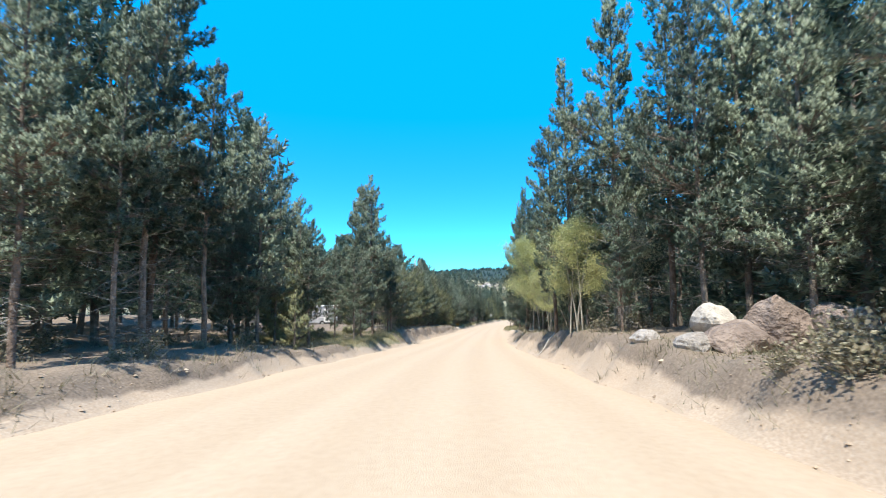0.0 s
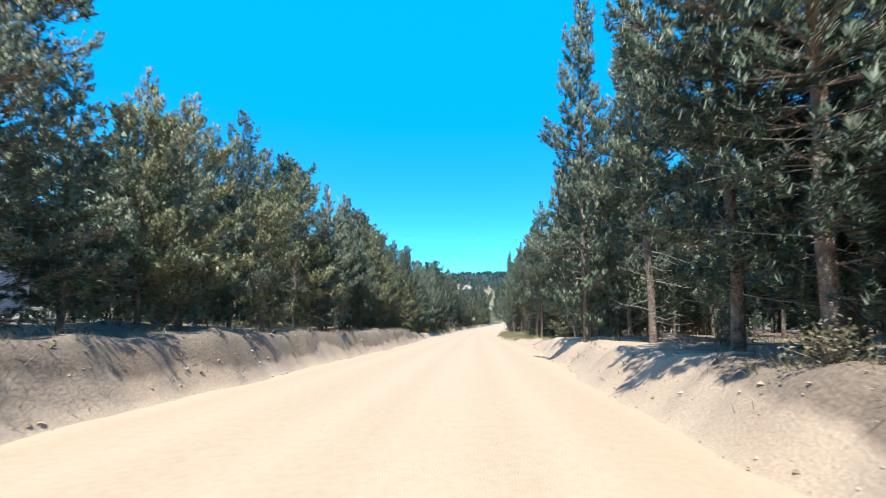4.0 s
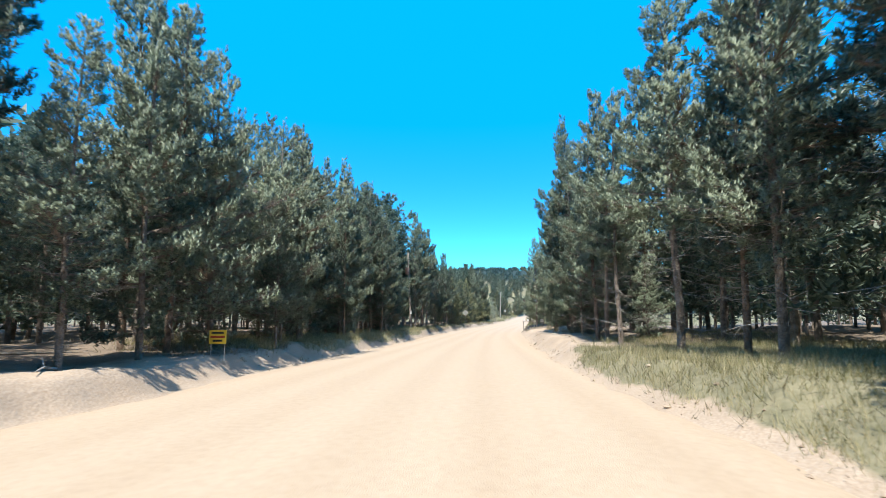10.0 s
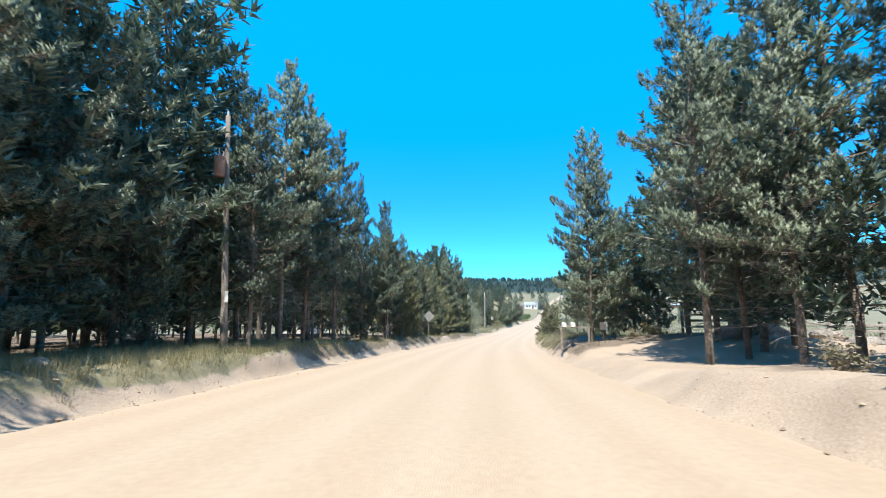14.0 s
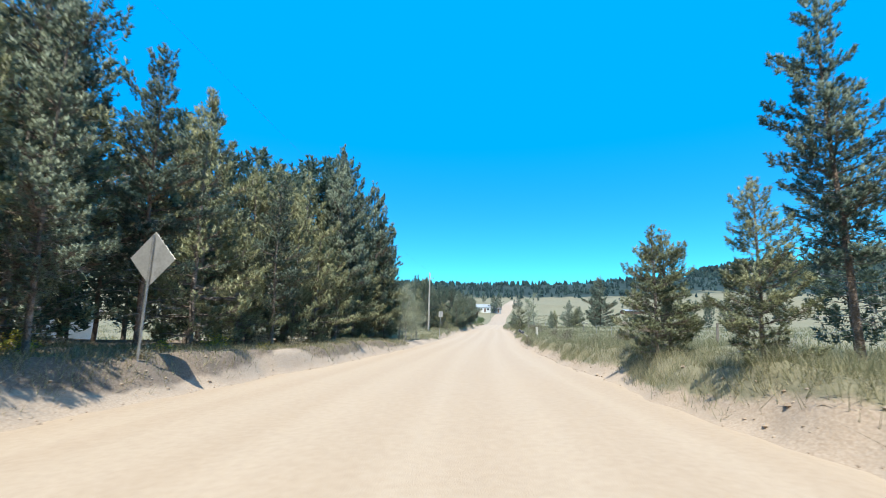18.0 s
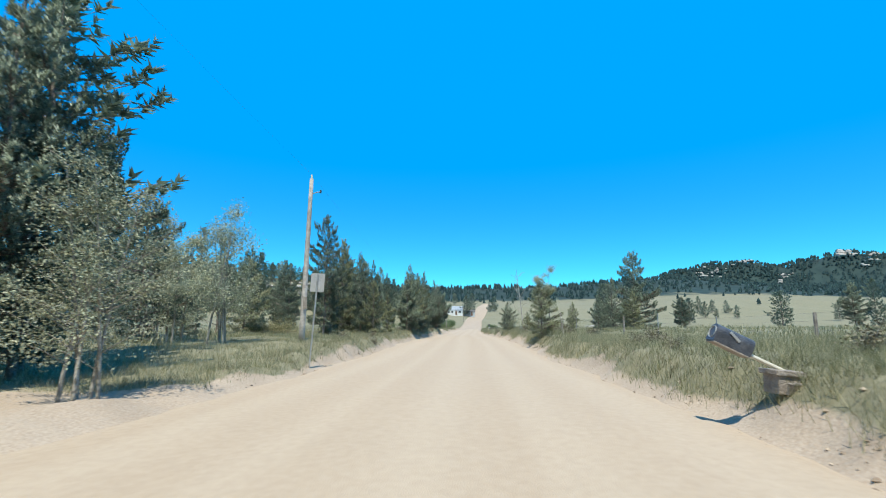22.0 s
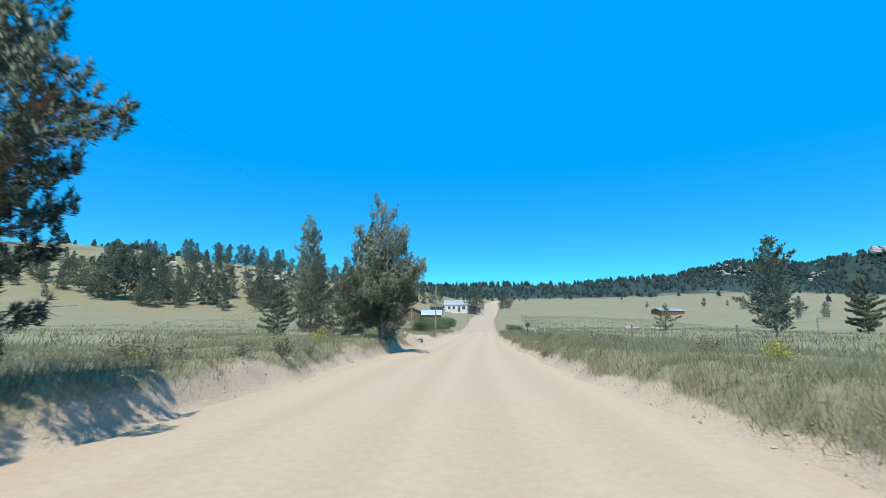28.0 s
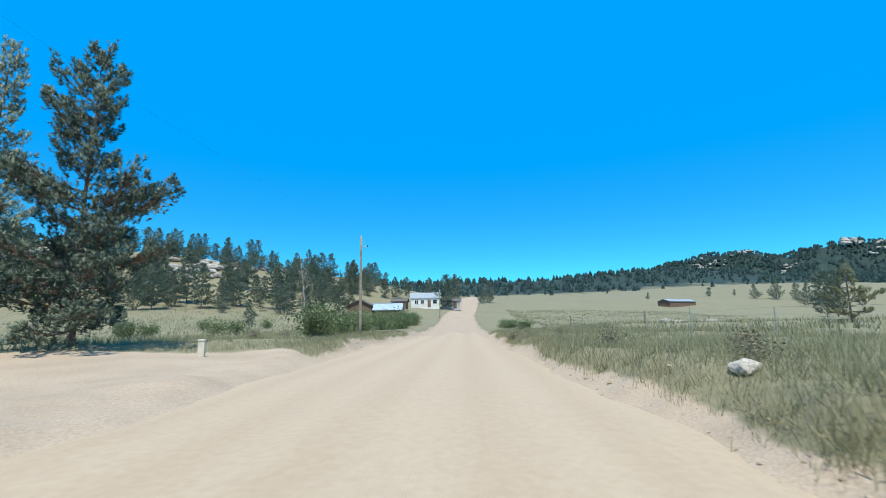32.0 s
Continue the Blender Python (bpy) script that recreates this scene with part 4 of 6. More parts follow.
TREES_F = [
    (12.0, 81.4, 13.6, "T"), (-7.3, 82.2, 9.4, "F"), (8.6, 82.4, 13.5, "T"), (-6.1, 83.2, 7.4, "F"), (-8.5, 83.9, 10.5, "F"), (12.4, 86.2, 15.3, "T"),
    (10.2, 84.6, 9.3, "T"), (-6.5, 85.4, 9.3, "T"), (11.5, 86.3, 10.9, "F"), (-10.1, 87.0, 12.6, "T"), (-7.5, 87.4, 9.5, "T"), (-5.9, 87.6, 6.6, "F"),
    (9.3, 88.5, 13.1, "F"), (-9.5, 89.1, 11.9, "T"), (12.6, 89.6, 13.7, "T"), (-5.6, 89.7, 7.2, "F"), (9.9, 90.2, 6.5, "T"), (-7.3, 91.6, 10.9, "T"),
    (9.1, 92.0, 6.4, "D"), (-5.7, 92.2, 8.4, "F"), (9.8, 93.5, 8.4, "T"), (-5.2, 93.9, 6.3, "F"), (-6.8, 94.8, 10.1, "F"), (10.7, 95.2, 13.4, "T"),
]
TREES_G = [
    (12.3, 96.1, 10.5, "T"), (7.3, 96.1, 7.5, "T"), (-5.5, 96.2, 8.2, "T"), (14.7, 97.1, 4.1, "F"), (8.8, 97.4, 11.9, "T"), (-6.6, 98.6, 9.2, "F"),
    (-8.3, 99.1, 11.3, "T"), (15.6, 99.2, 13.2, "T"), (9.4, 99.4, 11.3, "T"), (10.8, 100.3, 14.4, "T"), (-6.4, 101.2, 12.2, "T"), (12.1, 101.6, 15.3, "T"),
    (-7.5, 102.3, 11.9, "T"), (-5.0, 102.9, 7.4, "T"), (9.7, 103.5, 11.6, "T"), (9.8, 104.8, 10.0, "T"), (-5.3, 105.7, 9.9, "F"), (16.4, 105.9, 9.0, "T"),
    (9.4, 107.1, 11.5, "T"), (-6.0, 108.0, 11.1, "T"), (-7.7, 108.4, 13.2, "T"), (-5.4, 109.4, 10.7, "F"), (14.6, 109.7, 13.6, "T"), (-7.5, 110.4, 12.7, "T"),
]
TREES_H = [
    (16.8, 111.4, 13.0, "T"), (-4.1, 112.0, 6.2, "T"), (9.9, 113.0, 10.7, "T"), (-4.4, 113.3, 7.1, "T"), (-5.0, 114.5, 10.1, "F"), (10.0, 114.9, 11.9, "T"),
    (-4.5, 115.8, 9.8, "F"), (-6.5, 116.0, 9.8, "F"), (10.2, 116.8, 11.2, "T"), (12.8, 116.9, 4.2, "F"), (-4.8, 117.3, 10.9, "F"), (17.3, 118.0, 10.9, "T"),
    (-6.9, 118.1, 12.0, "T"), (13.4, 118.7, 14.9, "T"), (-6.1, 119.7, 12.3, "T"), (15.5, 119.8, 13.6, "T"), (10.6, 120.7, 7.5, "F"), (-3.6, 121.7, 7.3, "T"),
    (10.8, 122.9, 12.8, "F"), (-4.2, 123.0, 11.5, "F"), (12.9, 123.4, 9.5, "F"), (-5.8, 123.8, 9.7, "F"), (14.9, 124.1, 8.2, "T"), (-4.1, 124.4, 10.8, "F"),
]
TREES_I = [
    (11.0, 124.5, 14.8, "F"), (12.8, 125.0, 11.4, "T"), (-5.6, 125.3, 12.5, "T"), (-7.3, 126.0, 11.4, "T"), (-4.2, 127.7, 11.2, "T"), (13.1, 128.7, 12.1, "T"),
    (-7.0, 129.1, 1.4, "Y"), (-6.2, 129.4, 1.9, "Y"), (-2.6, 130.9, 7.9, "T"), (11.6, 131.1, 11.6, "F"), (14.4, 131.4, 12.4, "F"), (13.2, 133.6, 11.6, "F"),
    (-3.7, 131.9, 12.1, "F"), (17.9, 132.1, 5.5, "F"), (-6.0, 132.1, 1.7, "Y"), (-4.8, 133.4, 13.1, "T"), (-2.7, 134.0, 10.0, "F"), (-6.4, 134.7, 11.2, "T"),
    (-3.3, 135.1, 11.4, "F"), (14.2, 135.7, 11.4, "F"), (-2.3, 136.6, 6.0, "F"), (-4.9, 136.7, 14.0, "T"), (14.6, 138.0, 11.0, "T"), (-3.8, 139.2, 6.3, "F"),
]
TREES_J = [
    (-3.7, 139.6, 5.1, "F"), (-3.9, 140.0, 11.8, "F"), (-4.3, 141.4, 8.8, "T"), (-5.1, 141.6, 12.9, "T"), (-4.2, 142.1, 9.8, "F"), (-4.5, 143.7, 10.9, "T"),
    (-6.4, 144.8, 15.2, "T"), (-4.2, 146.0, 11.1, "T"), (16.6, 146.2, 11.6, "T"), (-4.1, 146.4, 10.5, "F"), (18.2, 147.6, 12.0, "T"), (-4.7, 148.6, 15.9, "T"),
    (20.3, 148.7, 11.5, "F"), (-7.3, 149.1, 10.0, "F"), (-1.2, 149.3, 10.6, "T"), (-3.9, 150.1, 14.3, "T"), (19.8, 150.4, 2.7, "Y"), (-2.9, 152.4, 13.1, "T"),
    (-1.5, 154.0, 14.9, "T"), (19.7, 154.9, 13.5, "T"), (-0.7, 155.4, 13.0, "T"), (14.9, 156.0, 12.0, "F"), (25.0, 156.8, 13.3, "T"), (-0.8, 156.8, 14.5, "T"),
]
TREES_K = [
    (16.0, 157.1, 12.4, "F"), (20.4, 159.3, 9.6, "F"), (18.9, 159.5, 8.7, "F"), (-0.4, 161.8, 14.4, "T"), (17.6, 166.5, 8.4, "T"), (0.8, 166.6, 13.1, "F"),
    (2.7, 168.0, 8.4, "T"), (2.6, 169.6, 9.4, "T"), (20.4, 170.1, 3.0, "F"), (22.2, 169.6, 11.0, "T"), (2.2, 171.3, 12.0, "T"), (25.2, 170.4, 8.8, "F"),
    (2.5, 173.0, 9.8, "F"), (3.6, 174.7, 8.2, "F"), (17.5, 174.8, 3.4, "F"), (4.6, 175.3, 6.2, "F"), (21.7, 176.6, 8.9, "T"), (4.7, 177.4, 7.4, "T"),
    (25.0, 179.4, 6.0, "F"), (3.2, 178.9, 10.7, "F"), (18.9, 179.8, 3.7, "F"), (5.3, 180.1, 7.7, "T"), (2.3, 180.4, 9.9, "F"), (20.2, 181.1, 3.9, "F"),
]
TREES_L = [
    (5.3, 183.4, 8.7, "F"), (5.8, 186.6, 4.7, "F"), (4.1, 187.5, 10.4, "F"), (6.8, 188.1, 7.5, "T"), (2.4, 188.4, 10.0, "T"), (5.3, 190.2, 8.7, "F"),
    (7.3, 190.3, 6.2, "F"), (3.8, 191.2, 9.4, "F"), (5.8, 192.2, 9.5, "F"), (8.0, 192.5, 5.8, "F"), (7.0, 194.3, 9.6, "F"), (9.0, 196.5, 11.4, "F"),
    (5.7, 196.5, 10.0, "F"), (3.7, 197.2, 11.7, "F"), (7.5, 198.1, 8.1, "F"), (10.3, 199.4, 6.3, "F"), (4.3, 199.5, 11.8, "F"), (6.3, 199.5, 12.1, "F"),
    (8.4, 199.8, 13.6, "F"), (9.6, 202.4, 9.9, "F"), (7.2, 202.9, 13.7, "F"), (11.5, 203.1, 6.5, "F"), (9.8, 205.0, 12.0, "F"), (12.2, 205.8, 6.2, "F"),
]
TREES_M = [
    (10.4, 207.2, 9.8, "F"), (13.6, 207.7, 5.4, "A"), (12.2, 209.8, 7.9, "F"), (11.3, 212.4, 12.0, "T"), (15.2, 213.6, 4.7, "A"), (12.6, 214.8, 9.4, "F"),
    (12.5, 216.2, 9.6, "F"), (11.7, 217.8, 10.6, "F"), (14.5, 224.8, 6.0, "A"), (60.5, 225.1, 4.4, "F"), (12.5, 226.2, 5.9, "A"), (11.0, 226.5, 7.0, "F"),
    (32.8, 229.6, 1.4, "D"), (31.8, 230.5, 3.6, "F"), (6.4, 231.7, 12.7, "T"), (11.0, 232.2, 5.5, "F"), (18.6, 232.4, 7.5, "F"), (37.9, 234.1, 2.7, "F"),
    (64.5, 234.2, 4.4, "F"), (8.8, 234.2, 7.5, "A"), (18.9, 235.5, 4.9, "F"), (13.1, 237.8, 5.6, "F"), (44.1, 238.8, 3.4, "F"), (22.1, 239.8, 4.3, "F"),
]
TREES_N = [
    (10.7, 240.8, 7.1, "T"), (23.4, 242.3, 3.3, "Y"), (6.0, 242.4, 9.1, "T"), (44.9, 243.0, 5.0, "F"), (22.2, 243.1, 6.2, "F"), (15.5, 243.1, 5.6, "F"),
    (46.5, 243.1, 3.7, "F"), (38.0, 243.6, 6.3, "A"), (21.3, 244.1, 6.5, "F"), (36.7, 244.2, 1.9, "F"), (8.0, 245.5, 9.0, "T"), (36.7, 245.3, 5.6, "D"),
    (12.0, 245.8, 7.5, "T"), (22.1, 246.5, 5.1, "F"), (14.6, 246.5, 5.5, "F"), (19.7, 246.8, 8.4, "F"), (21.4, 248.3, 5.7, "F"), (25.9, 248.3, 5.9, "F"),
    (14.0, 248.9, 6.8, "T"), (1.8, 249.3, 9.0, "T"), (26.3, 249.4, 6.7, "F"), (24.2, 250.1, 4.0, "T"), (21.9, 250.4, 7.1, "F"), (38.2, 252.0, 1.3, "Y"),
]
TREES_O = [
    (20.6, 252.0, 7.3, "F"), (27.0, 252.2, 6.1, "F"), (38.1, 253.0, 3.3, "F"), (27.9, 254.0, 5.9, "F"), (20.0, 254.3, 8.8, "F"), (47.1, 254.8, 3.4, "F"),
    (28.6, 255.8, 4.8, "F"), (21.6, 255.9, 8.7, "F"), (19.8, 256.0, 9.9, "F"), (54.0, 258.0, 4.7, "F"), (28.7, 258.3, 6.9, "F"), (39.9, 258.4, 3.0, "F"),
    (29.7, 260.6, 7.4, "F"), (60.2, 261.0, 11.2, "W"), (10.0, 261.7, 9.1, "T"), (30.4, 264.1, 7.7, "F"), (12.3, 266.9, 9.0, "T"),
    (36.7, 285.8, 8.3, "B"), (34.6, 286.6, 5.0, "F"), (32.6, 291.0, 6.0, "F"), (38.5, 296.6, 5.7, "F"), (77.3, 296.7, 10.2, "R"), (29.2, 297.5, 5.5, "F"),
]
TREES_P = [
    (36.6, 313.2, 11.4, "W"), (30.4, 315.2, 13.4, "T"), (29.2, 320.5, 15.5, "T"), (44.2, 325.1, 5.1, "D"), (26.7, 344.0, 3.2, "Y"),
    (34.9, 366.3, 3.7, "F"), (166.8, 379.4, 11.4, "F"), (173.0, 381.1, 11.9, "F"), (48.8, 391.8, 7.1, "F"), (-25.9, 392.0, 15.3, "T"), (0.7, 392.9, 10.0, "F"),
    (51.2, 393.4, 6.4, "F"), (-30.1, 394.3, 10.8, "F"), (-23.4, 394.3, 14.8, "T"), (277.9, 395.1, 9.9, "F"), (-4.1, 395.6, 11.6, "T"), (-20.3, 396.9, 12.1, "T"),
    (21.0, 398.6, 9.2, "F"), (-16.8, 399.4, 10.9, "F"), (35.5, 403.6, 10.3, "F"), (10.2, 404.3, 11.9, "T"), (16.6, 405.0, 11.2, "F"), (-14.6, 405.6, 8.4, "F"),
]
TREES_Q = [
    (11.8, 410.2, 7.1, "F"), (229.3, 411.2, 7.0, "F"), (220.2, 415.5, 5.4, "F"), (29.0, 415.8, 5.6, "F"), (23.2, 415.9, 8.1, "F"), (219.2, 422.4, 8.6, "F"),
    (80.7, 423.8, 10.2, "F"), (46.9, 423.9, 9.3, "F"), (36.3, 426.5, 8.6, "F"), (59.4, 442.1, 6.0, "F"), (65.0, 442.5, 6.5, "F"), (254.3, 443.2, 8.0, "F"),
    (69.2, 445.9, 6.9, "F"), (90.7, 448.0, 10.3, "F"), (248.9, 448.8, 7.7, "F"), (243.0, 453.1, 9.6, "F"), (103.1, 454.7, 6.2, "F"), (74.7, 455.0, 6.7, "F"),
    (238.0, 459.4, 6.8, "F"), (108.0, 460.5, 8.5, "F"), (186.0, 466.7, 3.2, "F"), (238.5, 470.5, 3.2, "F"), (224.8, 471.9, 4.8, "F"), (89.3, 481.5, 7.1, "F"),
]
TREES_R = [
    (169.8, 588.3, 4.6, "F"),
]
# trees with y below 5 stand outside the view, added to shade the bank
TREES_X = [(18.2, 150.2, 13.0, "T"), (21.2, 152.4, 12.5, "T"), (24.5, 156.5, 11.0, "F"), (15.8, 143.0, 12.0, "T"), (27.5, 160.0, 11.0, "F"), (4.8, -1.0, 12.0, "T"), (5.2, 2.2, 11.0, "T"), (5.0, -6.0, 14.0, "T"), (8.6, 3.6, 11.0, "T"), (5.7, 4.5, 9.0, "T"), (7.6, 6.2, 8.0, "F"), (14.8, 145.5, 14.0, "T"), (15.6, 134.8, 12.0, "T"), (17.0, 137.2, 11.0, "F"), (17.6, 143.2, 13.0, "T"), (10.7, 204.4, 12.5, "W"), (9.0, 201.2, 13.0, "W"), (9.8, 197.6, 4.6, "F"), (8.9, 195.0, 5.2, "F"), (10.9, 200.6, 5.0, "F"), (11.9, 202.2, 4.2, "F"), (149.0, 316.0, 11.5, "W"), (118.0, 274.0, 9.0, "W"), (112.0, 313.0, 9.0, "W")]
TREES = TREES_A + TREES_B + TREES_C + TREES_D + TREES_E + TREES_F + TREES_G + TREES_H + TREES_I + TREES_J + TREES_K + TREES_L + TREES_M + TREES_N + TREES_O + TREES_P + TREES_Q + TREES_R + TREES_X


def joined_pines(spots):
    """Pines standing back in the woods, joined: x, y, height, kind of mesh."""
    cache = {}
    vs, fs, mats, base = [], [], [], 0
    rng = np.random.default_rng(3)
    for x, y, h, key in spots:
        for which in (0, 1):
            me = PINES[key][which]
            if (key, which) not in cache:
                co = np.empty(len(me.vertices) * 3, np.float32); me.vertices.foreach_get("co", co)
                ix = np.empty(len(me.loops), np.int32); me.loops.foreach_get("vertex_index", ix)
                cache[key, which] = (co.reshape(-1, 3).astype(float), ix.reshape(-1, 3))
            co, ix = cache[key, which]
            k = h / PINES[key][2]
            if which == 0:
                turn, wide = rng.uniform(0, 6.28), rng.uniform(0.9, 1.25) * (1.25 if y > 300 else 1)
            c, s = math.cos(turn), math.sin(turn)
            p = np.stack([(co[:, 0] * c - co[:, 1] * s) * k * wide + x, (co[:, 0] * s + co[:, 1] * c) * k * wide + y, co[:, 2] * k + land1(x, y) - 0.1], 1)
            vs.append(p); fs.append(ix + base); mats.append(np.full(len(ix), which, np.int32)); base += len(p)
    soup = Soup()
    soup.v, soup.f, soup.n = vs, fs, base
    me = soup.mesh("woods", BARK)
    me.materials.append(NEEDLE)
    me.polygons.foreach_set("material_index", np.concatenate(mats))
    return me


def plant_all():
    rng = random.Random(12)
    snag, pines, back = 0, 0, []
    for x, y, h, habit in sorted(TREES, key=lambda t: abs(t[0] - float(road_x(t[1]))) + 3 * max(0, t[1] - 345) - (14 if 225 < t[1] < 345 else 0) - (60 if t[3] in "WB" else 0)):
        turn = rng.uniform(0, 6.28)
        L = abs(x - float(road_x(y)))
        far = y > 345 or L > 55
        if habit == "A":
            plant_aspen(("A0" if y < 70 else "A1" if y < 225 else "A2"), x, y, h, turn)
            continue
        if habit == "D" and not 85 < y < 175:
            dead_tree(x, y, h, 7 + snag, (-0.09 * h, 0.0))
            snag += 1
            continue
        if habit == "D":
            key = "R0"
        elif habit == "Y":
            key = f"Y{rng.randrange(3)}"
        elif habit == "R":
            key = "P2"
        elif habit == "W":
            key = f"P{rng.randrange(2)}"
        elif far:
            key = f"F{rng.choice((0, 2))}" if far and y < 420 else f"L{rng.choice((0, 2))}" if far or habit == "F" else f"L{rng.randrange(2)}"
        elif habit == "B":
            key = "B0"
        elif habit == "F":
            key = f"G{rng.randrange(3)}" if h > 11.2 else f"O{rng.randrange(3)}" if h < (10.0 if 168 < y < 203 else 8.5) and (168 < y < 215 or rng.random() < 0.35) else f"F{rng.randrange(5)}"
        else:
            key = f"T{rng.randrange(4)}"
        wide = rng.uniform(0.85, 1.1) * (1.25 if far or h < 6 and habit == "F" else 1.0)
        pines += 1
        if pines <= 292:
            plant(key, x, y, h, turn, "far pines" if far else "roadside pines", wide)
        else:
            back.append((x, y, h, key if key[0] == "L" else "L0"))
    plant_aspen("A1", 7.4, 22.6, 8.6, 2.0)
    dead_tree(-8.7, 71.4, 10.0, 61)
    plant_aspen("A3", 6.7, 34.0, 6.6, 0.0)
    plant_aspen("A0", 5.0, 36.6, 8.2, 1.0)
    plant("Y2", 80.4, 317.2, 4.0, 2.0, "far pines", 1.2)
    # the woods behind
    taken = [(a, b) for a, b, _, _ in TREES]
    for side, y0, y1, l0, l1, count, tall in ((-1, -14, 200, 12, 30, 330, 11.5), (-1, -30, 205, 30, 95, 420, 11.0), (1, -14, 142, 12, 30, 230, 11.0), (1, -30, 159, 28, 90, 350, 10.5), (-1, 386, 480, 34, 140, 190, 8.0)):
        made = 0
        for i in range(count * 6):
            if made >= count:
                break
            y, L = rng.uniform(y0, y1), rng.uniform(l0, l1)
            x = float(road_x(y)) + side * L
            if any((x - a) ** 2 + (y - b) ** 2 < 2.6 ** 2 for a, b in taken) or (side < 0 and 34 < y < 60 and L < 27) or (x - 14) ** 2 + (y - 432) ** 2 < 9 ** 2 or (side > 0 and 136 < y < 160 and L < 22):
                continue
            taken.append((x, y))
            made += 1
            back.append((x, y, tall * (rng.uniform(0.75, 1.1) if y < 300 else rng.uniform(0.4, 1.25)), f"L{rng.choice((0, 2))}" if y > 300 else f"M{rng.randrange(2)}" if L < 18 and y < 200 else f"K{rng.randrange(2)}"))
    tagged(new("pine_woods", joined_pines(back)), "dense pine woods standing back from the road", "woods", kind="stuff")


plant_all()


def far_woods():
    """Dark conifers on the hills and the mountain, too many to count; distance haze is put into their colour."""
    rng = np.random.default_rng(5)
    n = 90000
    slope = np.arange(n) >= 60000
    bear = np.radians(np.where(slope, rng.uniform(30, 75, n), rng.uniform(-60, 75, n)))
    d = np.where(slope, 880 + 420 * rng.uniform(0, 1, n), 180 + 1500 * rng.uniform(0, 1, n) ** 0.8)
    x, y = 45 + d * np.sin(bear), 294 + d * np.cos(bear)
    w = wood_cover(x, y)
    patch = wav(x, y, 23, 1.0) * 0.3 + wav(x, y, 70, 4.0) * 0.3
    L = x - road_x(y)
    open_field = 0.012 * (d > 230) * (np.abs(L) > 14)
    keep = (rng.uniform(0, 1, n) < np.clip(w * 0.55 + patch * (w > 0.2), 0, 0.8) + open_field) & ((np.abs(L) > 9) | (y > 650))
    clump = np.clip(0.30 + 0.9 * wav(x, y, 9, 2.0) + 0.7 * wav(x, y, 31, 5.0), 0.03, 1)
    keep &= rng.uniform(0, 1, n) < np.clip(0.72 + 0.6 * wav(x, y, 13, 3.0) + 0.4 * wav(x, y, 5, 1.0), 0.12, 1)
    keep &= (d > 520) | (np.degrees(bear) < -4) | (rng.uniform(0, 1, n) < clump)
    x, y = x[keep], y[keep]
    z = land(x, y)
    m = len(x)
    h = rng.uniform(3.0, 9.0, m) * np.where(np.hypot(x - 45, y - 294) < 450, 0.6, 1.0)
    r = h * rng.uniform(0.26, 0.44, m)
    s = Soup()
    k = 5
    for tier in range(3):
        lo, hi, rr = (0.08, 0.62, 1.0), (0.33, 0.88, 0.86), (0.58, 1.0, 0.62)
        lo, hi, rr = (lo, hi, rr)[tier]
        a0 = rng.uniform(0, 6.28, m)
        for j in range(k):
            a, b = a0 + j * 2 * np.pi / k, a0 + (j + 1) * 2 * np.pi / k
            jit = rng.uniform(0.7, 1.25, m)
            p1 = np.stack([x + np.cos(a) * r * rr * jit, y + np.sin(a) * r * rr * jit, z + h * (lo + 0.05 * jit)], 1)
            p2 = np.stack([x + np.cos(b) * r * rr, y + np.sin(b) * r * rr, z + h * lo], 1)
            s.tris(np.stack([p1, p2, np.stack([x, y, z + h * hi], 1)], 1))
    tagged(new("far_conifers", s.mesh("far_conifers", FAR_HAZED)), "dark conifer woods on the distant hills, tinted with blue haze", "woods", kind="stuff")


far_woods()


